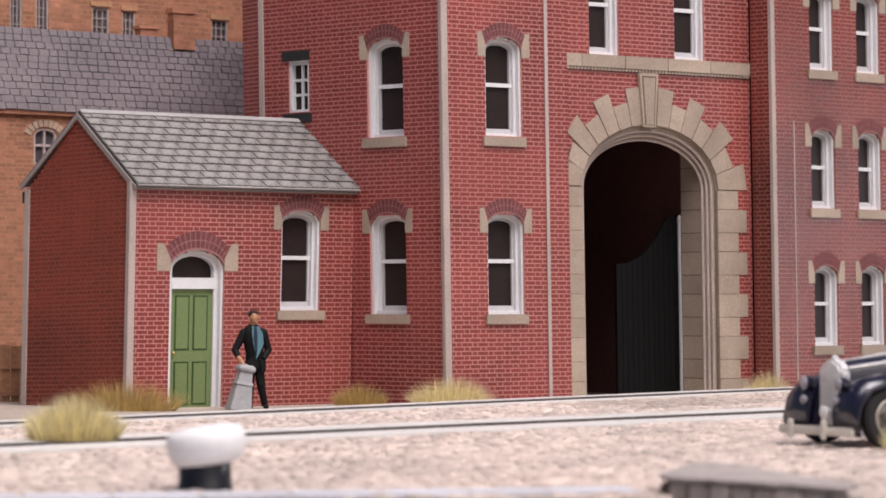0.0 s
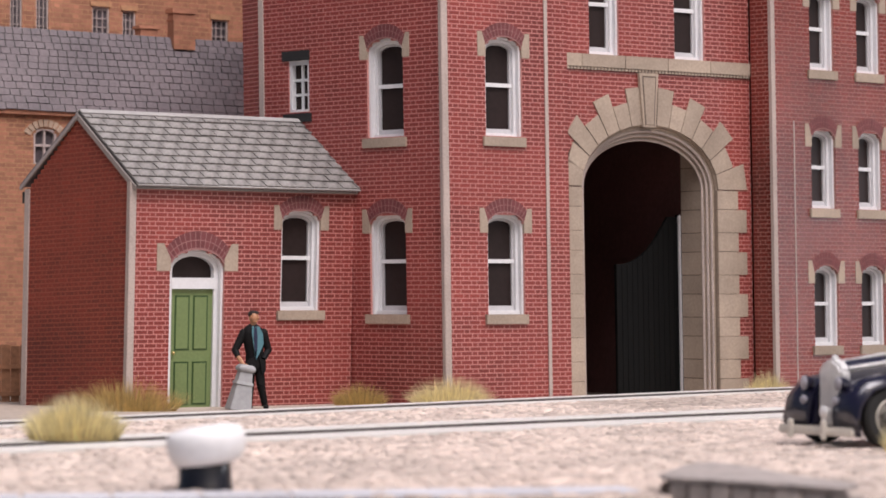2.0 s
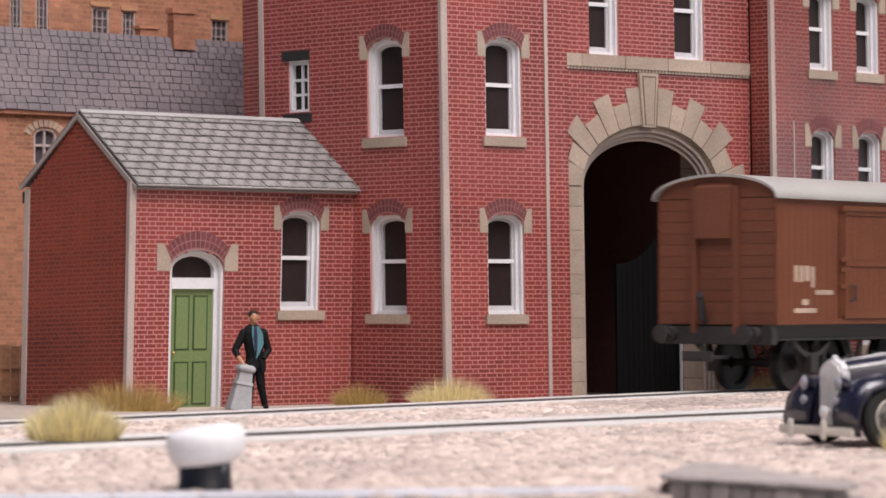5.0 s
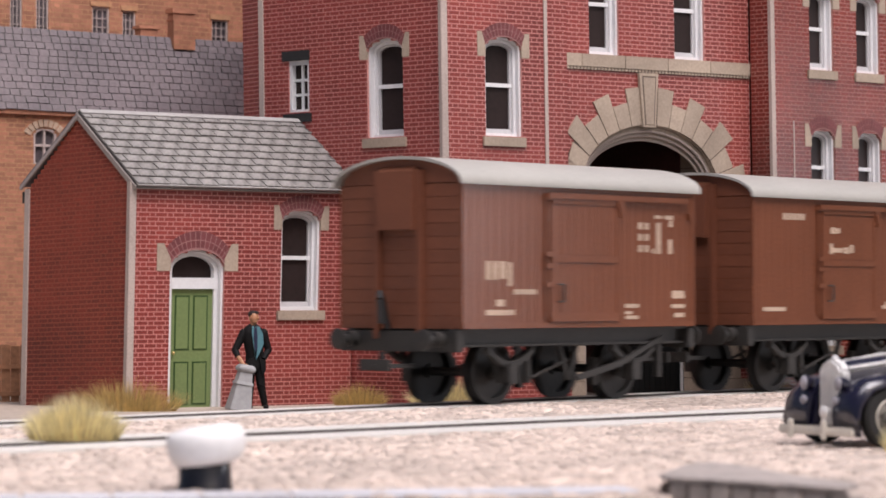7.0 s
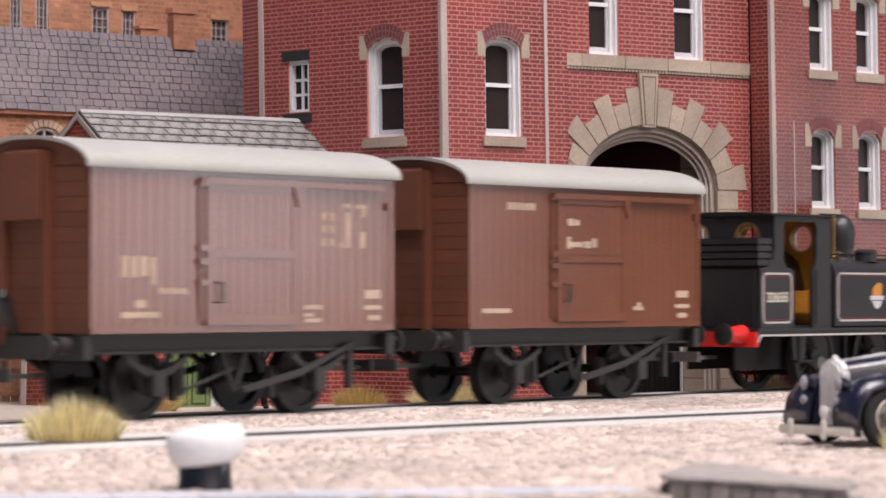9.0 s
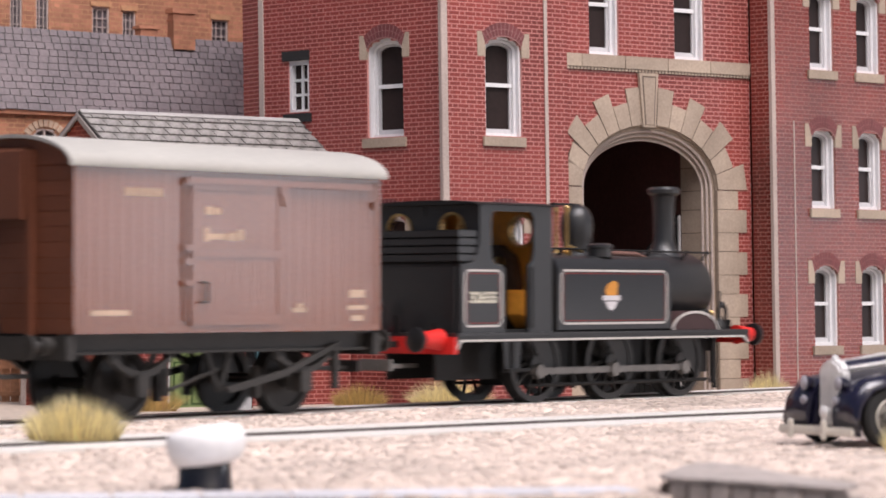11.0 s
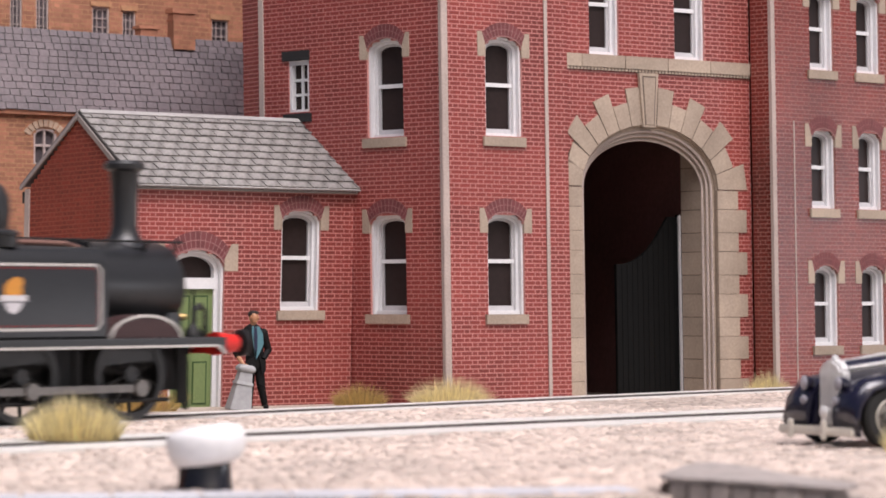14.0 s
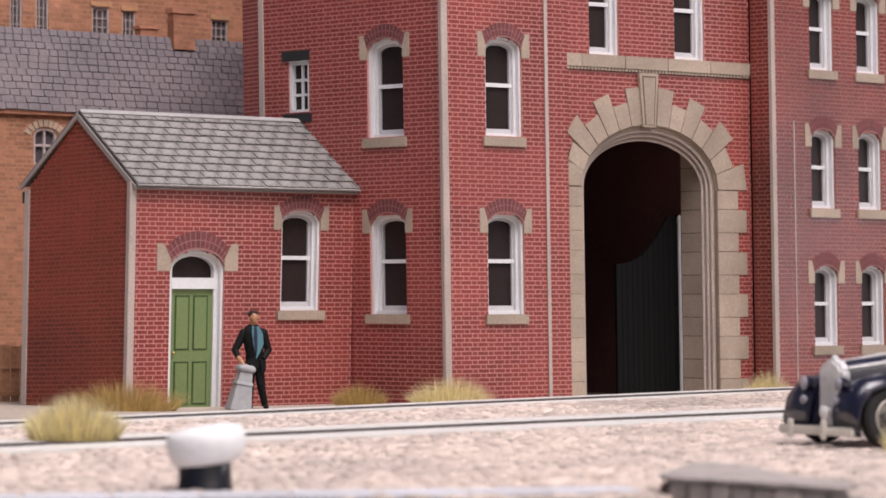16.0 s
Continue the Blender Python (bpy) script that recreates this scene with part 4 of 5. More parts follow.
def car():
    c = thing("vintage_car", "dark navy vintage car with silver grille and pale bumper", "car", m=at(54.5, 385.5, 0.0, 30.0))
    # local x runs from the nose backwards, y across
    hood = Shape()
    rings = []
    for x, w, top in ((1.6, 2.5, 11.7), (4.0, 3.0, 12.2), (10.0, 3.9, 12.8), (19.0, 5.4, 13.3), (24.0, 6.0, 13.5)):
        half = [(w, 4.2), (w * 1.03, 7.5), (w * 0.96, top - 1.6), (w * 0.72, top - 0.5), (w * 0.3, top)]
        rings.append([(x, -a, b) for a, b in half] + [(x, a, b) for a, b in reversed(half)])
    n = len(rings[0])
    hood.add([p for q in rings for p in q], [(k * n + i, k * n + (i + 1) % n, (k + 1) * n + (i + 1) % n, (k + 1) * n + i) for k in range(4) for i in range(n)] + [tuple(range(n)), tuple(range(5 * n - 1, 4 * n - 1, -1))])
    part("bonnet", hood, NAVY, c, "glossy navy bonnet", smooth=True)
    part("bonnet_trim", Shape().tube([(2, 0, 11.8), (10, 0, 12.9), (22, 0, 13.5)], 0.22, 6), CHROME, c)
    # silver hinge lines, set high and thick to stand for the bonnet's reflection
    for sy in (-1, 1):
        part("bonnet_hinge_sheen", Shape().tube([(2.2, sy * 2.2, 11.0), (10, sy * 3.4, 12.0), (20, sy * 5.0, 12.5)], 0.3, 8), CHROME, c)
    part("body", Shape().prism([(20, 3.6), (46, 3.6), (46, 13.6), (24, 13.4), (21, 12.6)], -6.3, 6.3, "y"), NAVY, c, smooth=True, bevel=0.8)
    part("windscreen", Shape().prism([(22.5, 12.6), (23.2, 12.6), (24.4, 15.4), (23.7, 15.4)], -5.8, 5.8, "y"), GLASS, c)
    part("windscreen_frame", Shape().prism([(23.6, 15.1), (24.6, 15.1), (24.8, 15.8), (23.8, 15.8)], -6.0, 6.0, "y"), CHROME, c, bevel=0.15)
    part("grille", Shape().prism([(-1.5, 2.9), (1.5, 2.9), (2.2, 5.0), (2.5, 8), (2.65, 10.6), (1.9, 11.6), (0.4, 12.3), (-0.4, 12.3), (-1.9, 11.6), (-2.65, 10.6), (-2.5, 8), (-2.2, 5.0)], 0.5, 2.4, "x"), CHROME, c, "tall silver radiator grille", bevel=0.35)
    for k in range(7):
        y = -1.8 + 0.6 * k
        part("grille_bar", Shape().box(0.28, 0.55, y - 0.13, y + 0.13, 3.6 + 0.35 * abs(k - 3) * 0.6, 10.9 - 0.2 * abs(k - 3)), CHROME, c)
    part("radiator_cap", Shape().lathe([(0.55, 12.0), (0.5, 12.6), (0.1, 12.9)], 10, Matrix.Translation((1.5, 0, 0))), CHROME, c, smooth=True)
    for sy in (-1, 1):
        # wing: an arched shell over the wheel that sweeps down to the running board
        path = [(-1.0, 3.0), (-1.5, 5.0), (-0.9, 7.4), (1.2, 9.5), (4.6, 10.3), (8.4, 9.2), (12.4, 6.2), (18, 3.2)]
        shell, rows = Shape(), []
        for k, (x, z) in enumerate(path):
            inn, mid, out = sy * 2.9, sy * 6.0, sy * 8.5
            rows.append([(x, inn, z - 0.5), (x, mid, z + 0.1), (x, sy * 7.7, z - 0.25), (x + 0.15, out, z - 1.2), (x + 0.6, out, z - 1.5), (x + 0.6, inn, z - 1.3)])
        m_ = 6
        shell.add([p for q in rows for p in q], [(k * m_ + i, k * m_ + (i + 1) % m_, (k + 1) * m_ + (i + 1) % m_, (k + 1) * m_ + i) for k in range(7) for i in range(m_)] + [tuple(range(m_)), tuple(range(8 * m_ - 1, 7 * m_ - 1, -1))])
        part("front_wing", shell, NAVY, c, "swept navy front wing", smooth=True)
        part("inner_wing", Shape().prism([(-0.6, 3.0), (0.2, 7.4), (3.8, 9.2), (8.4, 7.8), (12, 5.0), (12, 3.4)], *sorted((sy * 2.4, sy * 5.0)), "y"), NAVY, c)
        part("running_board", Shape().box(17, 46, min(sy * 5.0, sy * 8.2), max(sy * 5.0, sy * 8.2), 2.3, 3.0), NAVY, c, bevel=0.2)
        m = Matrix.Translation((4.9, sy * 7.0, 4.25)) @ Matrix.Rotation(radians(90), 4, "X")
        w = part("wheel", Shape().lathe([(2.0, -1.0), (3.7, -1.05), (4.2, -0.65), (4.25, 0.0), (4.2, 0.65), (3.7, 1.05), (2.0, 1.0)], 32, m), TYRE, c, "black tyred wheel", smooth=True)
        part("wheel_disc", Shape().lathe([(2.55, -1.0), (2.3, -1.14), (2.3, 1.14), (2.55, 1.0)], 22, m), CREAMW, w, "pale wheel disc", smooth=True)
        part("hub_cap", Shape().lathe([(0.2, -1.45), (0.6, -1.35), (0.8, -1.1), (0.8, 1.1), (0.6, 1.35), (0.2, 1.45)], 16, m), CREAMW, w, smooth=True)
        m = Matrix.Translation((40, sy * 7.0, 4.25)) @ Matrix.Rotation(radians(90), 4, "X")
        part("wheel", Shape().lathe([(0.5, -1.0), (3.7, -1.0), (4.2, -0.6), (4.2, 0.6), (3.7, 1.0), (0.5, 1.0)], 28, m), TYRE, c, smooth=True)
        m = Matrix.Translation((-1.0, sy * 3.9, 8.9)) @ Matrix.Diagonal((1, 0.72, 1, 1)) @ Matrix.Rotation(radians(90), 4, "Y")
        hl = part("headlamp", Shape().lathe([(0.15, 2.2), (0.75, 1.6), (1.05, 0.5), (1.05, 0.0)], 18, m), NAVY, c, "dark headlamp shell", smooth=True)
        part("lens", Shape().lathe([(1.05, 0.05), (1.0, -0.15), (0.6, -0.4), (0.1, -0.48)], 18, m), LAMPG, hl, "pale headlamp lens", smooth=True)
        m = Matrix.Translation((-1.5, sy * 3.6, 6.5)) @ Matrix.Diagonal((1, 0.8, 1, 1)) @ Matrix.Rotation(radians(90), 4, "Y")
        part("side_lamp", Shape().lathe([(0.2, 0.9), (0.6, 0.4), (0.66, 0.0), (0.4, -0.25), (0.1, -0.3)], 14, m), LAMPG, c, "small pale side lamp", smooth=True)
        part("bumper_iron", Shape().box(-1.6, 2, sy * 3.0 - .3, sy * 3.0 + .3, 2.0, 2.8), CHROME, c)
        part("overrider", Shape().prism([(-3.1, 1.0), (-2.5, 1.0), (-2.4, 3.4), (-2.7, 3.9), (-3.1, 3.6)], sy * 3.8 + 0.55, sy * 3.8 + 1.45, "y"), CREAMW, c, bevel=0.15)
    m = Matrix.Translation((-2.4, -2.3, 4.9)) @ Matrix.Rotation(radians(90), 4, "Y")
    part("fog_lamp", Shape().lathe([(0.25, 1.2), (0.8, 0.5), (0.95, 0.0), (0.6, -0.3), (0.1, -0.4)], 16, m), CHROME, c, "silver fog lamp", smooth=True)
    part("lamp_bracket", Shape().rod((-2.3, -2.3, 4.2), (-2.3, -2.3, 1.2), 0.32, 0.32, 8), CHROME, c)
    part("bumper", Shape().prism([(-2.2, -8.6), (-2.6, -6), (-2.8, 0), (-2.6, 6), (-2.2, 8.6), (-1.6, 8.6), (-2.0, 6), (-2.2, 0), (-2.0, -6), (-1.6, -8.6)], 1.6, 2.9, "z"), CREAMW, c, "pale silver bumper bar", bevel=0.3)
    part("axle", Shape().box(3.5, 5.5, -6, 6, 3.4, 4.6), BLACK, c)
    part("chassis", Shape().box(2, 44, -4.5, 4.5, 2.6, 4.4), BLACK, c)


car()

# ---- the train ----
RAILZ = 0.12


def spoked_wheel(parent, x, y, r, spokes, material, name="wheel", width=1.6, flange=0.7, balance=False, out=1):
    """A flanged wheel on its axle along y; out: the side its face looks to."""
    flat = Matrix.Rotation(radians(90), 4, "X")
    s = Shape().lathe([(r - 1.3, -width / 2), (r, -width / 2), (r, width / 2), (r - 1.3, width / 2), (r - 1.3, -width / 2)], 32, flat)
    s.f = s.f[:-2]
    s.k = s.k[:-2]
    f0 = width / 2 * out
    s2 = Shape().lathe([(r - 1.0, min(f0, f0 + flange * 0.8 * out)), (r + flange, min(f0, f0 + flange * 0.8 * out)), (r + flange, max(f0, f0 + flange * 0.8 * out)), (r - 1.0, max(f0, f0 + flange * 0.8 * out)), (r - 1.0, min(f0, f0 + flange * 0.8 * out))], 32, flat)
    s.v, n0 = s.v + s2.v, len(s.v)
    s.f += [tuple(i + n0 for i in f) for f in s2.f[:-2]]
    s.k += s2.k[:-2]
    w = part(name, s, material, parent, smooth=True)
    w.location = (x * MM, y * MM, (r + RAILZ) * MM)
    hub = Shape().lathe([(1.5, -width / 2 - 0.2), (1.5, width / 2 + 0.2)], 14, flat)
    part("hub", hub, material, w)
    for i in range(spokes):
        a = 2 * math.pi * i / spokes
        d = Vector((math.cos(a), 0, math.sin(a)))
        part("spoke", Shape().rod(d * 1.2, d * (r - 1.1), 0.42, 0.32, 6), material, w)
    if not spokes:
        part("wheel_disc", Shape().lathe([(1.0, -0.35), (r - 1.0, -0.2), (r - 1.0, 0.2), (1.0, 0.35)], 28, flat), material, w, smooth=True)
    if balance:
        poly = [(math.cos(t) * q, math.sin(t) * q) for q, ts in ((r - 1.2, [math.pi * (0.6 + 0.8 * k / 8) for k in range(9)]),) for t in ts]
        part("balance_weight", Shape().prism(poly, -0.5, 0.5), material, w)
    return w


def van(label, boards_deep, marks):
    v = thing("goods_van", label, "railway wagon", "goods vans of the train")
    L, W, Z0, Z1 = 36.3, 16.0, 15.0, 43.0
    body = part("body", Shape().box(-L + 0.4, L - 0.4, -W + 0.4, W - 0.4, Z0, Z1), VAN, v, "bauxite brown planked body")
    # upright boards on both sides
    nb = 30
    pitch = 2 * L / nb
    for sy in (-1, 1):
        for i in range(nb):
            x0 = -L + i * pitch
            y0, y1 = sorted((sy * (W - 0.45), sy * W))
            part("side_board", Shape().box(x0 + 0.02, x0 + pitch - boards_deep, y0, y1, Z0 + 0.9, Z1), VAN, body)
        y = sy * W
        rng = lambda a, b: sorted((sy * a, sy * b))
        part("bottom_rail", Shape().box(-L, L, *rng(W - 0.2, W + 0.35), Z0, Z0 + 1.1), VAN, body, bevel=0.08)
        part("top_rail", Shape().box(-L, L, *rng(W - 0.2, W + 0.25), Z1 - 1.0, Z1), VAN, body)
        # sliding door with rails, runner and fittings
        d = part("door", Shape().box(-10.8, 10.8, *rng(W, W + 0.35), 16.2, 41.6), VAN, v, "planked cupboard door")
        for i in range(9):
            x0 = -9.6 + i * 2.16
            for z0, z1 in ((18.0, 27.8), (29.4, 39.2)):
                part("door_board", Shape().box(x0, x0 + 2.16 - boards_deep, *rng(W + 0.3, W + 0.5), z0, z1), VAN, d)
        for z0, z1 in ((16.2, 18.0), (27.9, 29.3), (39.4, 41.6)):
            part("door_rail", Shape().box(-10.8, 10.8, *rng(W + 0.3, W + 0.75), z0, z1), VAN, d, bevel=0.08)
        for x0 in (-10.8, 9.7):
            part("door_stile", Shape().box(x0, x0 + 1.1, *rng(W + 0.3, W + 0.68), 16.2, 41.6), VAN, d, bevel=0.08)
        part("runner", Shape().box(-12, 33.5, *rng(W + 0.6, W + 1.1), 40.4, 41.5), VAN, d, bevel=0.1)
        part("bracket", Shape().prism([(9.8, 40.5), (11.8, 40.5), (11.8, 37.0), (11.0, 37.0)], *rng(W + 0.5, W + 1.1)), VAN, d)
        part("lock_bar", Shape().box(-12.2, -11.2, *rng(W + 0.1, W + 0.5), 17, 40), VAN, d, bevel=0.1)
        for z in (40.6, 29.5, 27.2, 23.5):
            part("hinge", Shape().box(-12.6, -9.4, *rng(W + 0.4, W + 0.85), z - 0.5, z + 0.5), VAN, d, bevel=0.1)
        part("handle", Shape().tube([(-9.2, sy * (W + 1.2), 23.6), (-7.6, sy * (W + 1.4), 23.6), (-7.6, sy * (W + 1.4), 20.2), (-9.2, sy * (W + 1.2), 20.2)], 0.22), UNDER, d)
        for x in (-L + 0.2, L - 0.9):
            part("corner_plate", Shape().box(x - 0.2, x + 0.9, *rng(W - 0.2, W + 0.22), Z0, Z1), VAN, body)
        part("lamp_iron", Shape().box(L - 2.2, L - 1.4, *rng(W, W + 0.8), 37, 38.4), VAN, body)
    # ends with level planks, stanchions and a hooded vent
    for ex in (-1, 1):
        rng = lambda a, b: sorted((ex * a, ex * b))
        for i in range(11):
            z0 = Z0 + i * 2.53
            part("end_plank", Shape().box(*rng(L - 0.5, L), -W, W, z0 + 0.05, z0 + 2.48), VAN_E, body)
        arcp = [(W * math.cos(math.pi * k / 12), Z1 + 5.0 * math.sin(math.pi * k / 12)) for k in range(13)]
        part("end_head", Shape().prism([(a * 0.985, b) for a, b in arcp], *rng(L - 0.5, L), "x"), VAN_E, body)
        for y in (-6.4, 4.9):
            part("stanchion", Shape().box(*rng(L, L + 1.0), y, y + 1.5, 13, 45.6), VAN_E, body, bevel=0.1)
        hood = [(L, 34.0), (L + 1.8, 34.0), (L + 1.5, 45.4), (L, 46.4)]
        part("vent_hood", Shape().prism([(ex * a, b) for a, b in hood], -4.8, 4.8, "y"), VAN_E, body, bevel=0.12)
        part("headstock", Shape().box(*rng(L - 1.2, L + 0.9), -W + 0.5, W - 0.5, 10.6, 14.6), UNDER, v, bevel=0.15)
        for y in (-11.3, 11.3):
            m = Matrix.Translation((ex * (L + 0.8), y, 13.0)) @ Matrix.Rotation(radians(90 * ex), 4, "Y")
            part("buffer", Shape().lathe([(1.5, -0.2), (1.5, 2.2), (0.85, 2.3), (0.85, 4.4), (2.05, 4.6), (2.05, 5.1), (0.3, 5.3)], 18, m), UNDER, v, "dark round buffer", smooth=True)
        part("brake_pipe", Shape().tube([(ex * (L + 0.8), 2.6, 15.0), (ex * (L + 2.2), 2.6, 20.5), (ex * (L + 3.4), 2.2, 22.0), (ex * (L + 4.4), 1.4, 20.6), (ex * (L + 4.4), 0.9, 16.0)], 0.62, 8), BLACK, v, "black vacuum hose", smooth=True)
        part("coupling", Shape().box(*rng(L - 3, L + 7.6), -1.3, 1.3, 7.4, 8.2).box(*rng(L + 6.6, L + 7.4), -4.0, 4.0, 7.0, 9.2).box(*rng(L + 4.6, L + 5.4), -0.6, 0.6, 8.2, 10.6), UNDER, v, "grey hook coupling", bevel=0.1)
    prof = [((W + 1.0) * math.cos(math.pi * k / 20), 43.1 + 5.2 * math.sin(math.pi * k / 20)) for k in range(21)]
    inn = [((W + 0.9) * math.cos(math.pi * k / 20), 42.6 + 5.1 * math.sin(math.pi * k / 20)) for k in range(20, -1, -1)]
    part("roof", Shape().prism(prof + inn, -L - 1.3, L + 1.3, "x"), ROOFG, v, "pale grey curved roof", smooth=True)
    # underframe
    for sy in (-1, 1):
        rng = lambda a, b: sorted((sy * a, sy * b))
        part("solebar", Shape().prism([(sy * a_, b_) for a_, b_ in ((12.4, 11.5), (14.2, 11.5), (14.2, 12.0), (13.2, 12.0), (13.2, 14.4), (14.2, 14.4), (14.2, 15.0), (12.4, 15.0))], -L, L, "x"), UNDER, v)
        for x in (-19.3, 19.3):
            part("axle_guard", Shape().prism([(x - 5.2, 11.6), (x - 1.9, 4.4), (x - 1.2, 4.2), (x + 1.2, 4.2), (x + 1.9, 4.4), (x + 5.2, 11.6), (x + 3.6, 11.6), (x + 1.2, 6.0), (x - 1.2, 6.0), (x - 3.6, 11.6)], *rng(11.6, 12.2)), UNDER, v)
            part("axle_box", Shape().box(x - 1.5, x + 1.5, *rng(12.0, 14.4), 4.2, 8.2), UNDER, v, bevel=0.2)
            part("spring", Shape().ring([(x - 6.6 + k * 1.1, 11.2 - 2.6 * math.sin(math.pi * k / 12)) for k in range(13)], [(x - 6.6 + k * 1.1, 10.2 - 2.9 * math.sin(math.pi * k / 12)) for k in range(13)], *rng(12.4, 13.8)), UNDER, v)
            for dx in (-6.6, 6.6):
                part("spring_hanger", Shape().box(x + dx - 0.4, x + dx + 0.4, *rng(12.4, 13.6), 10.0, 12.0), UNDER, v)
        part("brake_hanger", Shape().prism([(-3.4, 11.6), (-2.6, 11.6), (-0.2, 5.4), (2.2, 11.6), (3.0, 11.6), (0.5, 4.6), (-0.7, 4.6)], *rng(11.6, 12.4)), UNDER, v, "v-shaped brake hanger")
        part("brake_hanger", Shape().prism([(-12.4, 11.6), (-11.4, 11.6), (-11.2, 4.2), (-12.4, 4.2)], *rng(11.0, 11.8)), UNDER, v)
        part("brake_lever", Shape().prism([(-0.6, 5.4), (0.6, 4.4), (14.0, 7.0), (27.5, 12.2), (27.5, 13.2), (14, 8.3)], *rng(13.9, 14.5)), UNDER, v, "long brake lever", bevel=0.06)
        part("lever_guide", Shape().box(26.6, 27.6, *rng(13.0, 14.2), 4.6, 12.4), UNDER, v)
        part("push_rod", Shape().rod((-11.5, sy * 12.0, 5.2), (-0.2, sy * 12.0, 8.6), 0.35, 0.35, 6), UNDER, v)
        for x in (-11.6, 11.6):
            part("brake_shoe", Shape().box(x - 0.7, x + 0.7, *rng(8.0, 9.8), 3.2, 8.8), UNDER, v, bevel=0.15)
    wheels = []
    for x in (-19.3, 19.3):
        part("axle", Shape().rod((x, -11.8, 6.2 + RAILZ), (x, 11.8, 6.2 + RAILZ), 0.9, 0.9, 10), UNDER, v)
        for sy in (-1, 1):
            wheels.append((spoked_wheel(v, x, sy * 8.3, 6.2, 0, WHEEL, out=sy), x, sy * 8.3, 6.2))
    for x0, x1, z0, z1 in marks:
        part("lettering", Shape().box(x0, x1, -W - 0.60 if abs(x0) < 10.5 and abs(x1) < 10.5 else -W - 0.08, -W - 0.02, z0, z1), LETTER, v, "faded white lettering")
    return v, wheels


def loco():
    v = thing("tank_locomotive", "small satin black tank locomotive with red buffer beams", "locomotive")
    part("footplate", Shape().box(-53.2, 40.5, -15.2, 15.2, 13.4, 14.2), LOCO, v, bevel=0.1)
    for sy in (-1, 1):
        rng = lambda a, b: sorted((sy * a, sy * b))
        val = [(-53.2, 12.0), (-51.0, 12.6), (38.6, 12.6), (40.3, 11.2), (40.5, 11.2), (40.5, 13.5), (-53.2, 13.5)]
        vl = part("valance", Shape().prism(val, *rng(14.4, 15.1)), LOCO, v)
        part("lining", Shape().box(-52.0, 38.6, *rng(15.08, 15.2), 12.55, 12.95).prism([(38.4, 12.95), (38.4, 12.6), (40.1, 11.2), (40.45, 11.4), (38.9, 12.95)], *rng(15.08, 15.2))
             .prism([(-51.9, 12.95), (-51.9, 12.6), (-53.1, 11.0), (-53.2, 11.6), (-52.4, 12.95)], *rng(15.08, 15.2)), LINE, vl, "pale grey lining")
        # side tank with its lining
        tk = part("side_tank", Shape().prism([(7.4, 14.2), (13.9, 14.2), (14.3, 14.6), (14.3, 26.6), (13.4, 28.6), (11.8, 29.4), (7.4, 29.4)] if sy > 0 else [(-7.4, 14.2), (-13.9, 14.2), (-14.3, 14.6), (-14.3, 26.6), (-13.4, 28.6), (-11.8, 29.4), (-7.4, 29.4)], -22.6, 14.2, "x"), LOCO, v, "black side tank with grey lined panel", smooth=True)

        def frame_line(x0, x1, z0, z1, t, mat_, y, own, r=1.1):
            pts = lambda k: [(x0 + k, z0 + r), (x0 + k, z1 - r), (x0 + r, z1 - k), (x1 - r, z1 - k), (x1 - k, z1 - r), (x1 - k, z0 + r), (x1 - r, z0 + k), (x0 + r, z0 + k), (x0 + k, z0 + r)]
            part("lining", Shape().ring(pts(0), pts(t), *rng(y, y + 0.07)), mat_, own)
        frame_line(-21.6, 13.0, 15.6, 26.6, 0.42, LINE, 14.28, tk)
        frame_line(-20.9, 12.3, 16.3, 25.9, 0.16, LINE_R, 14.28, tk, 0.8)
        # crest: a gold lion-like block over a silver shield
        disc = [(-5.6 + 1.9 * math.cos(2 * math.pi * k / 20), 22.2 + 1.7 * math.sin(2 * math.pi * k / 20)) for k in range(21)]
        hole_ = [(-5.6 + 1.2 * math.cos(2 * math.pi * k / 20), 22.0 + 1.1 * math.sin(2 * math.pi * k / 20)) for k in range(21)]
        part("crest_wheel", Shape().ring(disc, hole_, *rng(14.28, 14.36)), EM_G, tk, "gold crest wheel")
        part("crest_figure", Shape().prism([(-7.3, 22.2), (-6.8, 23.6), (-5.2, 24.4), (-3.9, 24.2), (-3.6, 23.2), (-4.4, 22.6), (-4.2, 21.4), (-7.1, 21.4)], *rng(14.36, 14.42)), EM_G, tk, "gold crest figure")
        part("crest_band", Shape().box(-8.4, -2.8, *rng(14.28, 14.40), 20.4, 21.4), EM_W, tk, "silver crest band")
        part("crest_base", Shape().prism([(-7.6, 20.2), (-3.6, 20.2), (-4.4, 18.9), (-5.6, 18.3), (-6.8, 18.9)], *rng(14.28, 14.36)), EM_W, tk, "silver crest base")
        # cab side sheet with its doorway and opening
        poly = [(-51, 14.2), (-38.2, 14.2), (-38.2, 26.6), (-39.2, 27.3), (-41.0, 27.6), (-42.0, 28.6), (-42.2, 30), (-42.2, 36.6), (-41.4, 37.7), (-30.4, 37.7), (-29.5, 36.6), (-29.5, 30), (-30.0, 28.2), (-31.3, 27.0), (-31.3, 14.2),
                (-24, 14.2), (-24, 39.0), (-45.6, 39.0), (-45.6, 31.5), (-46.1, 29.4), (-47.6, 27.9), (-49.6, 27.4), (-51, 27.4)]
        cs = part("cab_side", Shape().prism(poly, *rng(13.5, 14.1)), LOCO, v, "black cab side with open doorway")
        frame_line(-50.1, -39.0, 15.3, 26.4, 0.42, LINE, 14.08, cs)
        frame_line(-49.4, -39.7, 16.0, 25.7, 0.16, LINE_R, 14.08, cs, 0.8)
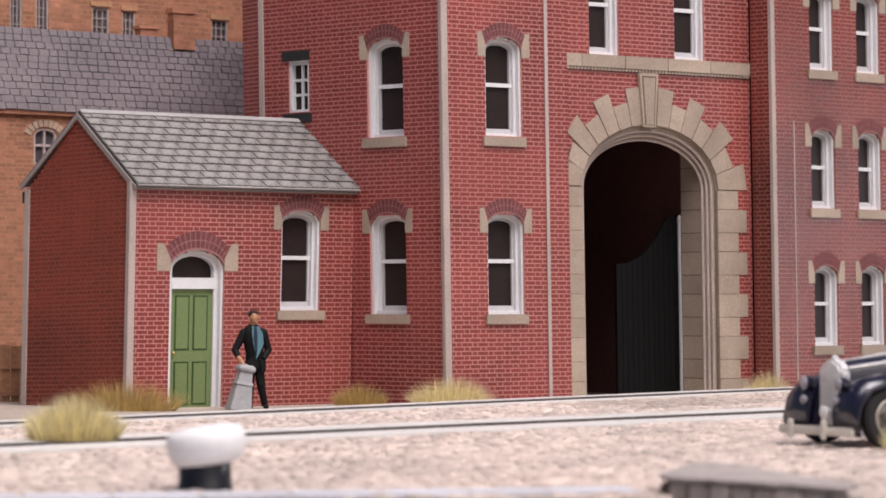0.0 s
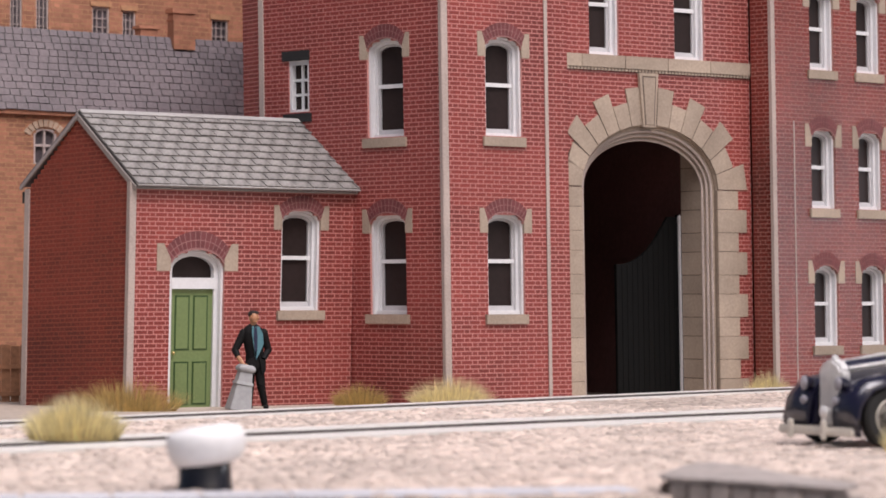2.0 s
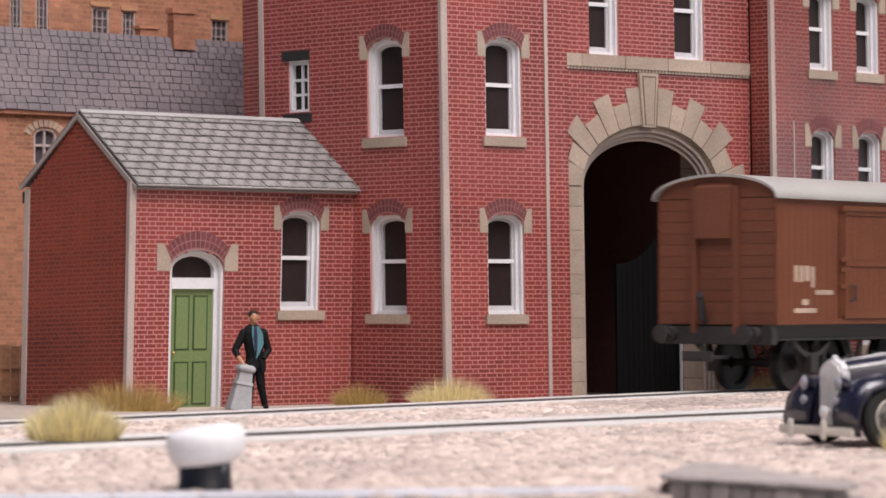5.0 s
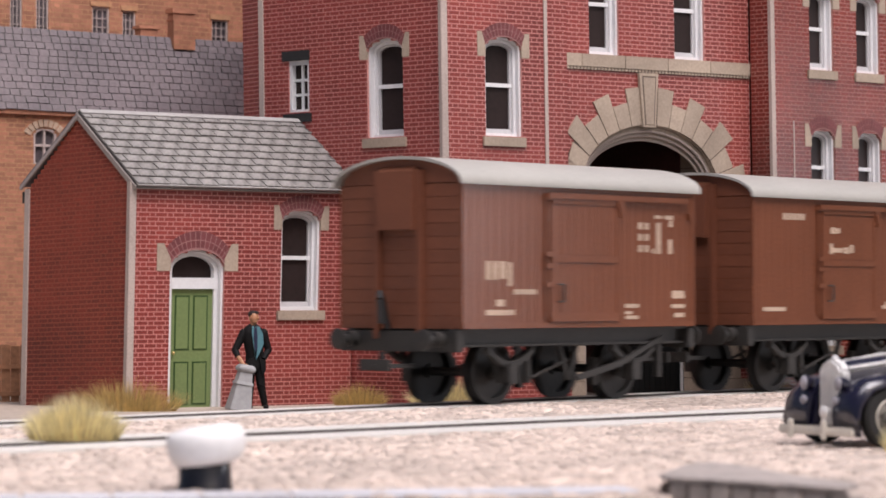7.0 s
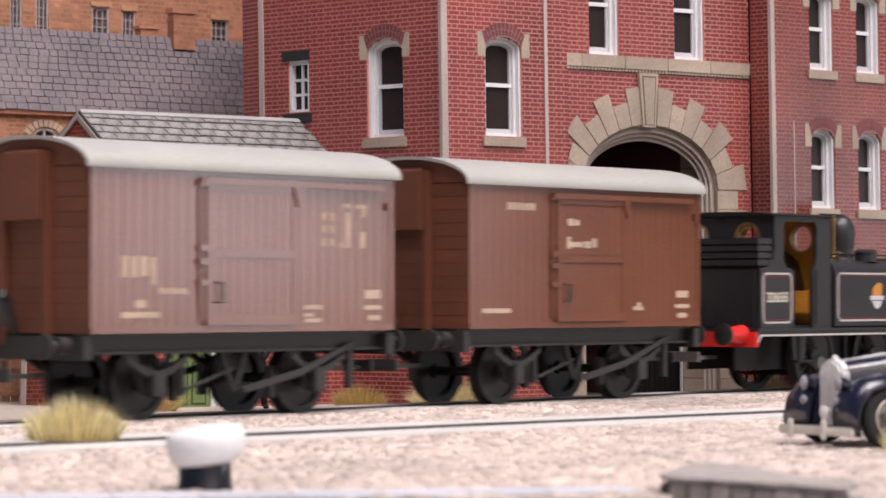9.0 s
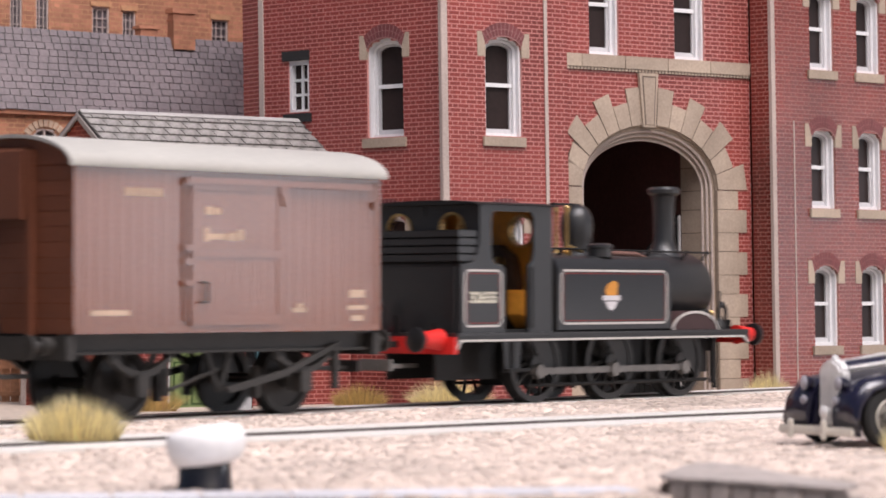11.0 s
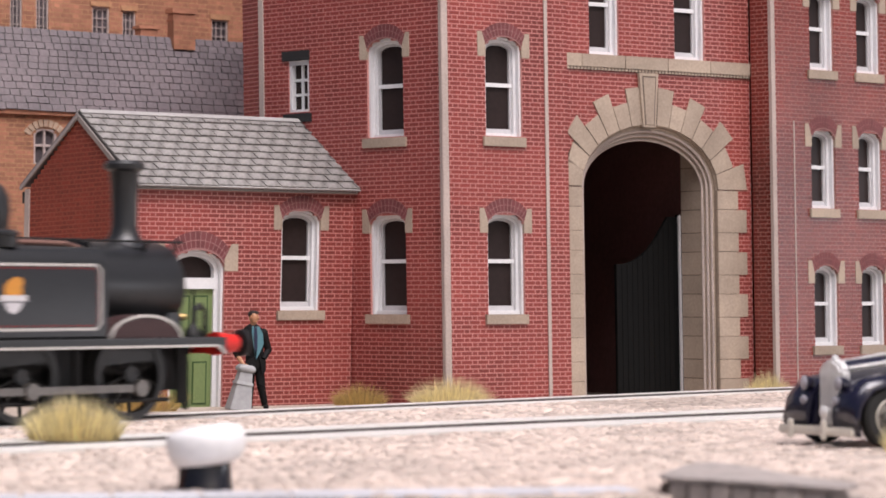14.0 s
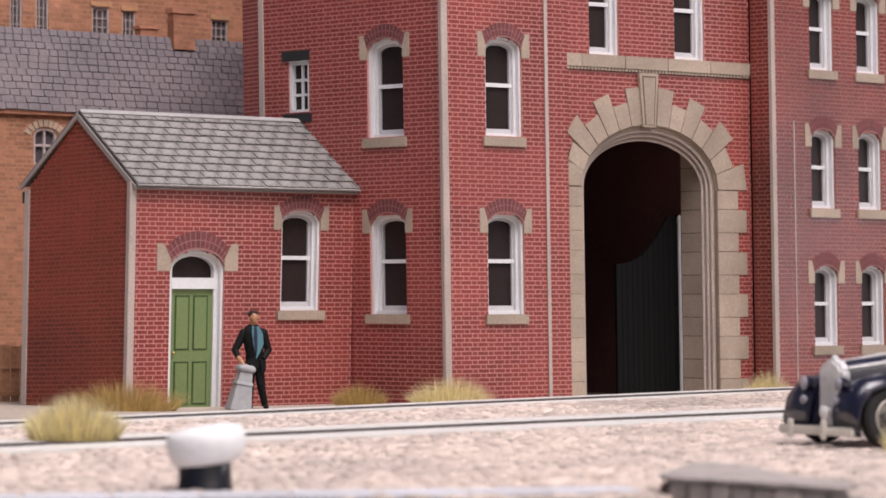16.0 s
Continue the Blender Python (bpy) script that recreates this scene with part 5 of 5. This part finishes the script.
        part("handrail", Shape().rod((-30.6, sy * 14.6, 15), (-30.6, sy * 14.6, 27), 0.2, 0.2, 6), LOCO_M, cs)
        part("step_plate", Shape().prism([(-37.6, 13.4), (-31.8, 13.4), (-32.6, 6.4), (-36.6, 6.4)], *rng(12.4, 12.9)), LOCO, v)
        part("step", Shape().box(-38, -31.5, *rng(13.0, 15.0), 6.6, 7.2).box(-35.4, -34.4, *rng(12.6, 13.2), 6.8, 13.4), LOCO_M, v)
        # splasher in front
        cx, r = 23.2, 9.0
        arcp = [(cx + r * math.cos(math.pi * k / 14) * 0.9, 14.1 + (r - 4.9) * math.sin(math.pi * k / 14)) for k in range(15)]
        inn = [(cx + (r - 0.5) * math.cos(math.pi * k / 14) * 0.9, 14.1 + (r - 5.4) * math.sin(math.pi * k / 14)) for k in range(15)]
        sp = part("splasher", Shape().prism(arcp, *rng(9.0, 13.8)), PLUM, v, "plum coloured wheel splasher")
        part("beading", Shape().ring(arcp, inn, *rng(13.7, 14.0)), LINE, sp, "pale edge line")
        part("sand_box", Shape().box(33.5, 37.0, *rng(4.5, 7.5), 14.2, 18.4), LOCO, v, bevel=0.3)
        part("guard_iron", Shape().box(36.2, 37.0, *rng(8.4, 9.2), 1.6, 12.6), LOCO_M, v)
        part("brake_rigging", Shape().rod((-28, sy * 10.8, 3.6), (31, sy * 10.8, 3.6), 0.4, 0.4, 6), LOCO_M, v)
        for x in (-13, 11, 34):
            part("brake_hanger", Shape().box(x - 0.5, x + 0.5, *rng(9.6, 10.6), 2.8, 13.0), LOCO_M, v)
        part("frame", Shape().box(-50, 37, *rng(5.8, 6.6), 5.0, 13.4), LOCO_M, v)
    # bunker, coal rails and cab
    bk = part("bunker", Shape().box(-51.0, -45.0, -13.5, 13.5, 14.2, 27.4), LOCO, v, "black coal bunker", bevel=0.4)
    part("bunker_step", Shape().box(-51.6, -51.0, -13.0, -12.0, 14, 27), LOCO, bk)
    for i in range(4):
        z = 28.0 + i * 1.55
        part("coal_rail", Shape().box(-51.3, -50.4, -13.6, 13.6, z, z + 1.2).box(-51.3, -46.0, -13.7, -13.1, z, z + 1.2).box(-51.3, -46.0, 13.1, 13.7, z, z + 1.2), LOCO, bk)
    part("coal_plate", Shape().box(-50.3, -50.0, -13.2, 13.2, 27.4, 34).box(-50.3, -46, -13.0, -12.8, 27.4, 34).box(-50.3, -46, 12.8, 13.0, 27.4, 34), LOCO_M, bk)
    coal = Shape()
    rnd = random.Random(4)
    for _ in range(70):
        coal.ball((rnd.uniform(-49.5, -46.5), rnd.uniform(-11.8, 11.8), rnd.uniform(29.5, 32)), rnd.uniform(.8, 1.5), rnd.uniform(.8, 1.5), rnd.uniform(.7, 1.2), 6)
    tagged(part("coal", coal, COAL, bk), kind="stuff")

    def sheet(x0, x1, spect, nm, zlo, paint=LOCO):
        """A cab end sheet with two round openings, as a ring of wedges round each."""
        s = Shape()
        n = 20
        for sy in (-1, 1):
            cy, cz, r = sy * 7.0, 34.2, spect
            box_ = [sy * 0.0, sy * 14.0, zlo, 39.0]
            ring_o = []
            for k in range(n + 1):
                a = 2 * math.pi * k / n
                dx, dz = math.cos(a), math.sin(a)
                t = min([q for q in ((box_[1] - cy) / dx if dx * sy > 1e-6 else 1e9, (box_[0] - cy) / dx if dx * sy < -1e-6 else 1e9, (box_[3] - cz) / dz if dz > 1e-6 else 1e9, (box_[2] - cz) / dz if dz < -1e-6 else 1e9) if q > 0])
                ring_o.append((cy + dx * t, cz + dz * t))
            ring_i = [(cy + r * math.cos(2 * math.pi * k / n), cz + r * math.sin(2 * math.pi * k / n)) for k in range(n + 1)]
            pts = [(x0, a, b) for a, b in ring_o] + [(x0, a, b) for a, b in ring_i] + [(x1, a, b) for a, b in ring_o] + [(x1, a, b) for a, b in ring_i]
            m_ = n + 1
            f = []
            for k in range(n):
                f += [(k, k + 1, m_ + k + 1, m_ + k), (2 * m_ + k + 1, 2 * m_ + k, 3 * m_ + k, 3 * m_ + k + 1), (m_ + k, m_ + k + 1, 3 * m_ + k + 1, 3 * m_ + k), (k + 1, k, 2 * m_ + k, 2 * m_ + k + 1)]
            s.add(pts, f)
        ob = part(nm, s, paint, v, "cab sheet with two round windows")
        for sy in (-1, 1):
            m = Matrix.Translation(((x0 + x1) / 2, sy * 7.0, 34.2)) @ Matrix.Rotation(radians(90), 4, "Y")
            hoop = Shape().lathe([(spect, -0.6), (spect + 0.45, -0.6), (spect + 0.45, 0.6), (spect, 0.6), (spect, -0.6)], 24, m)
            hoop.f, hoop.k = hoop.f[:-2], hoop.k[:-2]
            part("window_ring", hoop, BRASS, ob, "thin brass window ring")
        return ob
    sheet(-45.6, -45.0, 2.9, "cab_back", 27.4)
    sheet(-24.6, -24.0, 2.9, "cab_front", 29.6)
    sheet(-25.0, -24.62, 2.9, "cab_front_lining", 15.0, OCHRE)
    rp = [(14.9 * math.cos(math.pi * k / 16), 38.9 + 1.0 * math.sin(math.pi * k / 16)) for k in range(17)]
    part("cab_roof", Shape().prism(rp, -47.0, -22.6, "x"), LOCO_M, v, "black low arched cab roof", bevel=0.15)
    part("cab_floor", Shape().box(-45, -24, -13.4, 13.4, 14.2, 14.8), LOCO_M, v)
    bh = part("backhead", Shape().prism([(-7.5, 14.6), (7.5, 14.6), (7.8, 24), (6.5, 29), (3, 31.5), (-3, 31.5), (-6.5, 29), (-7.8, 24)], -27.6, -25.1, "x"), BACKH, v, "sooty brown boiler backhead", bevel=0.3)
    part("fire_hole", Shape().lathe([(1.9, 0), (1.9, 0.3), (1.5, 0.3)], 16, Matrix.Translation((-27.6, -4.0, 20.8)) @ Matrix.Rotation(radians(-90), 4, "Y")), BLACK, bh)
    part("cab_lining", Shape().box(-45.0, -24.7, 13.0, 13.45, 14.8, 27.0).box(-29.3, -24.7, 13.0, 13.45, 27, 38.6).box(-45.0, -42.3, 13.0, 13.45, 27, 38.6), OCHRE, v, "ochre painted cab inside")
    part("tool_box", Shape().prism([(-31.0, 17.5), (-28.5, 14.9), (-25.2, 14.9), (-25.2, 22.5), (-31.0, 22.5)], -12.8, -8.2), OCHRE, v, "ochre painted cab locker", bevel=0.15)
    part("regulator", Shape().rod((-27.8, 0, 26.5), (-28.6, 3.5, 29.0), 0.35, 0.3, 6).rod((-27.6, 0, 26.5), (-28.4, 0, 26.5), 0.5, 0.5, 8), BRASS, bh)
    part("gauge", Shape().lathe([(1.2, 0), (1.2, 0.6), (0.9, 0.7)], 14, Matrix.Translation((-27.6, -3.5, 28.0)) @ Matrix.Rotation(radians(-90), 4, "Y")), BRASS, bh, "brass pressure gauge")
    flame = Shape().ball((0.1, 0, 0), 0.5, 1.5, 1.6, 12)
    flame.mat = 1
    flame.ball((-0.35, 0.1, 0.15), 0.45, 0.75, 0.8, 12)
    fire = part("fire", flame, [FIRE, FIRE_C], bh, "glowing orange fire with white hot core")
    # boiler, smokebox, chimney, dome
    lay = lambda x: Matrix.Translation((x, 0, 22.8)) @ Matrix.Rotation(radians(90), 4, "Y")
    part("boiler", Shape().lathe([(7.4, 0), (7.4, 44)], 36, lay(-24.0)), LOCO, v, smooth=True)
    sb = part("smokebox", Shape().lathe([(8.2, 0), (8.2, 1.0), (7.9, 1.1), (7.9, 17.6), (7.6, 18.7), (6.6, 19.3)], 40, lay(19.0)), LOCO, v, "rounded matt black smokebox", smooth=True)
    part("smokebox_door", Shape().lathe([(6.4, 0), (6.4, 0.5), (5.2, 1.3), (2.6, 1.9), (0.2, 2.1)], 32, lay(38.1)), LOCO, sb, smooth=True)
    part("door_dart", Shape().rod((40, 0, 22.8), (41.4, 0, 22.8), 0.5, 0.4, 8).rod((41.2, 0, 22.8), (41.2, 1.8, 21.2), 0.22, 0.22, 6), STEEL, sb)
    part("saddle", Shape().prism([(20, 14.2), (38.4, 14.2), (38.0, 18.2), (20, 18.2)], -6.6, 6.6, "y"), LOCO, sb, bevel=0.4)
    for x in (19.4, 12.4, 2.0):
        part("boiler_band", Shape().lathe([(7.55, 0), (7.55, 0.9)], 36, lay(x)), LOCO_M, v, smooth=True)
    ch = part("chimney", Shape().lathe([(4.6, 29.6), (3.6, 30.4), (2.65, 31.8), (2.2, 33.5), (2.25, 38), (2.5, 42.4), (2.6, 42.9), (3.5, 43.4), (3.55, 44.2), (3.0, 44.8), (2.2, 44.85), (2.1, 42.5), (0.1, 42.4)], 28, Matrix.Translation((30.3, 0, 0))), LOCO, v, "tall tapered black chimney", smooth=True)
    dm = part("dome", Shape().lathe([(4.2, 29.6), (3.2, 30.3), (2.95, 31.4), (3.25, 33.0), (3.5, 35.4), (3.3, 37.6), (2.5, 39.3), (1.3, 40.2), (0.1, 40.4)], 26, Matrix.Translation((0.7, 0, 0))), LOCO, v, "black round topped dome", smooth=True)
    sv = part("safety_valve", Shape().lathe([(1.0, 29.5), (1.0, 30.4), (0.42, 30.8), (0.34, 38.4), (0.6, 38.8), (0.75, 39.6), (0.4, 40.0)], 12, Matrix.Translation((-4.2, -1.4, 0))).lathe([(1.0, 29.5), (0.42, 30.8), (0.34, 38.4), (0.6, 38.8), (0.4, 40.0)], 12, Matrix.Translation((-4.2, 1.4, 0))), BRASS, dm, "brass safety valve columns", smooth=True)
    part("valve_lever", Shape().box(-7.5, 1.5, -0.35, 0.35, 40.0, 40.5), LOCO_M, dm)
    part("whistle", Shape().rod((-6.5, -4, 29.5), (-6.5, -4, 31.6), 0.4, 0.35, 8).rod((-6.5, -4, 31.4), (-3.5, -5.0, 30.4), 0.45, 0.3, 8), BRASS, v)
    for sy in (-1, 1):
        f = part("tank_filler", Shape().lathe([(2.5, 29.2), (2.5, 31.0), (2.7, 31.1), (2.7, 31.6), (2.0, 32.0), (0.1, 32.1)], 20, Matrix.Translation((-5.2, sy * 11.0, 0))), LOCO, v, "round tank filler lid", smooth=True)
        part("handrail", Shape().rod((-23.5, sy * 6.6, 31.0), (38.0, sy * 6.6, 30.6), 0.24, 0.24, 6), LOCO_M, v)
        for x in (-12, 4, 17, 30, 37):
            part("handrail_knob", Shape().rod((x, sy * 6.6, 31.0), (x, sy * 5.2, 29.0), 0.26, 0.3, 6), LOCO_M, v)
        part("feed_pipe", Shape().tube([(-2, sy * 8.4, 30.2), (10, sy * 8.4, 30.0), (13.0, sy * 8.0, 29.4), (15.0, sy * 7.8, 27.6)], 0.5, 8), COPPER, v, "dull copper feed pipe", smooth=True)
        part("clack_valve", Shape().rod((17.2, sy * 8.4, 24.2), (17.2, sy * 8.4, 21.0), 0.55, 0.7, 8).rod((17.2, sy * 8.3, 21), (16.4, sy * 8.2, 15), 0.4, 0.4, 6), BRASS, v)
        part("oil_cup", Shape().ball((37.5, sy * 7.2, 17.6), 0.8, 0.8, 0.7, 10), BRASS, v)
    # buffer beams with buffers, hooks and hoses
    for ex, x in ((-1, -53.4), (1, 40.6)):
        bb = part("buffer_beam", Shape().box(x - 0.6, x + 0.6, *((-15.0, 15.0, 10.2, 13.5) if ex < 0 else (-14.3, 14.3, 11.3, 13.4))), RED, v, "bright red buffer beam", bevel=0.1)
        for y in (-11.2, 11.2):
            m = Matrix.Translation((x + ex * 0.5, y, 13.0)) @ Matrix.Rotation(radians(90 * ex), 4, "Y")
            bf = part("buffer", Shape().lathe([(2.1, 0), (2.0, 1.0), (1.55, 4.4), (1.55, 5.0)], 20, m), RED, bb, "red tapered buffer stock", smooth=True)
            part("buffer_head", Shape().lathe([(0.9, 4.9), (0.9, 6.0), (2.35, 6.2), (2.4, 6.9), (1.2, 7.4), (0.1, 7.5)], 22, m), BLACK, bf, "black buffer head", smooth=True)
        hy = -7.5 if ex > 0 else 4.6
        part("draw_hook", Shape().box(*sorted((x, x + ex * 3.4)), -0.4, 0.4, 11.4, 12.6), LOCO_M, bb)
        part("vacuum_hose", Shape().tube([(x - ex * 0.6, hy, 13.5), (x - ex * 0.6, hy, 18.6), (x + ex * 0.6, hy, 19.8), (x + ex * 1.8, hy, 18.6), (x + ex * 1.8, hy, 13.0)], 0.45, 8), BLACK, bb, "black vacuum hose", smooth=True)
        part("coupling", Shape().box(*sorted((x - ex * 4, x + ex * 6.8)), -1.3, 1.3, 7.4, 8.2).box(*sorted((x + ex * 5.8, x + ex * 6.6)), -4, 4, 7.0, 9.2) if ex < 0 else Shape().box(34, 41, -3.0, 3.0, 6.4, 9.4), STEEL if ex < 0 else LOCO_M, v, "grey hook coupling" if ex < 0 else "")
        part("lamp_iron", Shape().box(x - 0.9, x - 0.3, -0.5, 0.5, 14.2, 17.6).box(x - 0.9, x - 0.3, -10.5, -9.7, 14.2, 16.2), LOCO_M, bb)
    part("front_lamp_bracket", Shape().lathe([(1.7, 14.2), (1.5, 15.2), (0.7, 16.2), (0.3, 17.0), (0.25, 22.4)], 12, Matrix.Translation((38.2, -9.0, 0))), LOCO_M, v, smooth=True)
    part("front_frame", Shape().prism([(29, 13.3), (40, 13.3), (39.2, 11.0), (34.5, 8.2), (29, 7.0)], -7.4, 7.4), LOCO_M, v, bevel=0.3)
    part("ashpan", Shape().box(-24, 34, -5.2, 5.2, 3.4, 13.2), LOCO_M, v)
    # wheels and rods
    wheels = []
    R = 7.75
    for x in (-23.6, 0.0, 23.6):
        part("axle", Shape().rod((x, -9, R + RAILZ), (x, 9, R + RAILZ), 1.1, 1.1, 10), LOCO_M, v)
        for sy in (-1, 1):
            w = spoked_wheel(v, x, sy * 8.6, R, 10, WHEEL_L, out=sy, width=1.7, balance=True)
            part("crank_pin", Shape().rod((2.2, sy * 0.6, 0), (2.2, sy * 3.4, 0), 0.7, 0.7, 10), STEEL, w)
            wheels.append((w, x, sy * 8.6, R))
    rods = []
    for sy in (-1, 1):
        rng = lambda a, b: sorted((sy * a, sy * b))
        s = Shape().box(-23.6, 23.6, *rng(11.2, 11.9), -0.65, 0.65)
        r = part("coupling_rod", s, STEEL, v, "dull steel coupling rod", bevel=0.08)
        for x in (-23.6, 0, 23.6):
            part("rod_boss", Shape().rod((x, sy * 11.0, 0), (x, sy * 12.4, 0), 1.5, 1.4, 16), STEEL, r)
        rods.append(r)
    # running number on the bunker side
    cu = bpy.data.curves.new("number", "FONT")
    cu.body, cu.size, cu.align_x, cu.align_y, cu.extrude, cu.offset = "32655", 0.0030, "CENTER", "CENTER", 0.00003, 0.00006
    cu.materials.append(CREAM)
    tx = tagged(new("running_number", cu), "cream painted running number")
    tx.parent = v
    tx.matrix_local = Matrix.Translation((-44.6 * MM, -14.16 * MM, 20.9 * MM)) @ Matrix.Rotation(radians(90), 4, "X") @ Matrix.Diagonal((1.08, 1, 1, 1))
    return v, wheels, rods, fire


def van_marks_a():
    m = [(-29.5, -28.0, 24.4, 28.0), (-27.4, -26.0, 24.4, 28.0), (-25.4, -23.6, 24.6, 28.0), (-23.0, -21.8, 23.2, 27.8), (-21.4, -14.5, 21.6, 22.6), (-26.5, -24.0, 19.3, 20.6), (-29.5, -21.0, 17.6, 18.6)]
    m += [(17.6 + 2.1 * i, 18.9 + 2.1 * i, 30.3 + 2.3 * j, 31.7 + 2.3 * j) for i in range(2) for j in range(3)]
    m += [(23.6, 25.0, 30.0, 36.4), (27.6, 28.8, 30.0, 33.0), (23.0, 25.2, 37.2, 37.9), (26.2, 29.2, 37.1, 37.9), (27.9, 29.0, 35.6, 37.0), (22.2, 23.0, 30.0, 31.0)]
    m += [(13.2, 17.8, 18.9, 19.7), (13.2, 15.6, 17.6, 18.2), (13.4, 17.6, 16.6, 17.3), (28.8, 33.0, 20.8, 22.4), (28.6, 33.2, 18.8, 19.6), (29.6, 33.0, 16.9, 17.8)]
    return m


def van_marks_b():
    m = [(-25.0 + 1.7 * i, -23.6 + 1.7 * i, 38.0, 39.4) for i in range(5)]
    m += [(-7.4, -5.6, 35.2, 36.6), (-5.2, -3.8, 35.3, 36.4), (-7.6, -6.6, 30.6, 33.0), (-6.6, -2.6, 31.0, 32.0), (-2.2, -0.2, 30.8, 32.2), (0.2, 1.6, 31.0, 32.8)]
    m += [(14.0, 17.4, 18.4, 19.2), (15.2, 16.6, 19.2, 20.0), (28.4, 32.4, 21.0, 22.4), (28.0, 32.8, 18.8, 19.6), (28.8, 32.0, 16.8, 17.8), (-32.5, -24.0, 18.0, 18.9)]
    return m


VAN_A, VAN_A_WHEELS = van("bauxite brown planked goods van with faded white lettering, leading", 0.11, van_marks_a())
VAN_B, VAN_B_WHEELS = van("bauxite brown goods van next to the locomotive, pale roof", 0.05, van_marks_b())
ENGINE, ENGINE_WHEELS, RODS, FIRE_PART = loco()


# ---- what moves ----
def motions():
    """The train backs along the straight track; times and the engine's place along the rails in millimetres."""
    run = [(0.0, 591.0), (1.6, 512.8), (3.2, 434.0), (3.5, 419.2), (3.8, 404.4), (4.0, 394.4), (4.2, 384.8), (6.3, 281.7), (6.5, 271.0), (7.0, 244.6), (7.5, 219.2), (8.0, 197.6), (8.5, 176.0), (9.0, 153.0), (9.2, 143.7),
           (11.3, 40.9), (11.5, 30.9), (12.0, 5.4), (12.5, -21.1), (13.0, -46.6), (13.5, -73.2), (14.0, -97.5), (14.5, -123.4), (15.0, -147.7), (15.5, -173.0), (16.0, -198.0)]

    def place(t):
        for (a, p), (b, q) in zip(run, run[1:]):
            if t <= b:
                return p + (q - p) * (t - a) / (b - a)
        return run[-1][1]
    for ob, back in ((ENGINE, 0.0), (VAN_B, 111.8), (VAN_A, 205.3)):
        rows = []
        for t, p in run:
            s = p - back
            rows.append((t, at(-10.3 + 0.67287 * s, 522.1 + 0.73976 * s, 0, 47.711)))
        walk(ob, rows)
    steps = [i * 0.1 for i in range(161)]
    for lot, back in ((ENGINE_WHEELS, 0.0), (VAN_A_WHEELS, 205.3), (VAN_B_WHEELS, 111.8)):
        for w, x, y, r in lot:
            walk(w, [(t, Matrix.Translation((x * MM, y * MM, (r + RAILZ) * MM)) @ Matrix.Rotation((place(t) + 21.1) / r + PHASE, 4, "Y")) for t in steps])
    for rod in RODS:
        rows = []
        for t in steps:
            a = (place(t) + 21.1) / 7.75 + PHASE
            rows.append((t, Matrix.Translation((2.2 * MM * math.cos(a), 0, (7.75 + RAILZ - 2.2 * math.sin(a)) * MM))))
        walk(rod, rows)
    # the fire flares up in the hole and sinks back behind the plate
    shown, sunk = Matrix.Translation((-27.9 * MM, -4.0 * MM, 20.8 * MM)), Matrix.Translation((-25.9 * MM, -4.0 * MM, 20.8 * MM))
    flare = [(0.0, 0), (11.2, 0), (11.3, 1), (11.4, 0), (11.8, 0), (11.9, 1), (12.5, 1), (12.6, 0), (12.8, 0), (12.9, 1), (13.4, 1), (13.5, 0), (16.0, 0)]
    walk(FIRE_PART, [(t, shown if on else sunk) for t, on in flare])


PHASE = -1.2
motions()
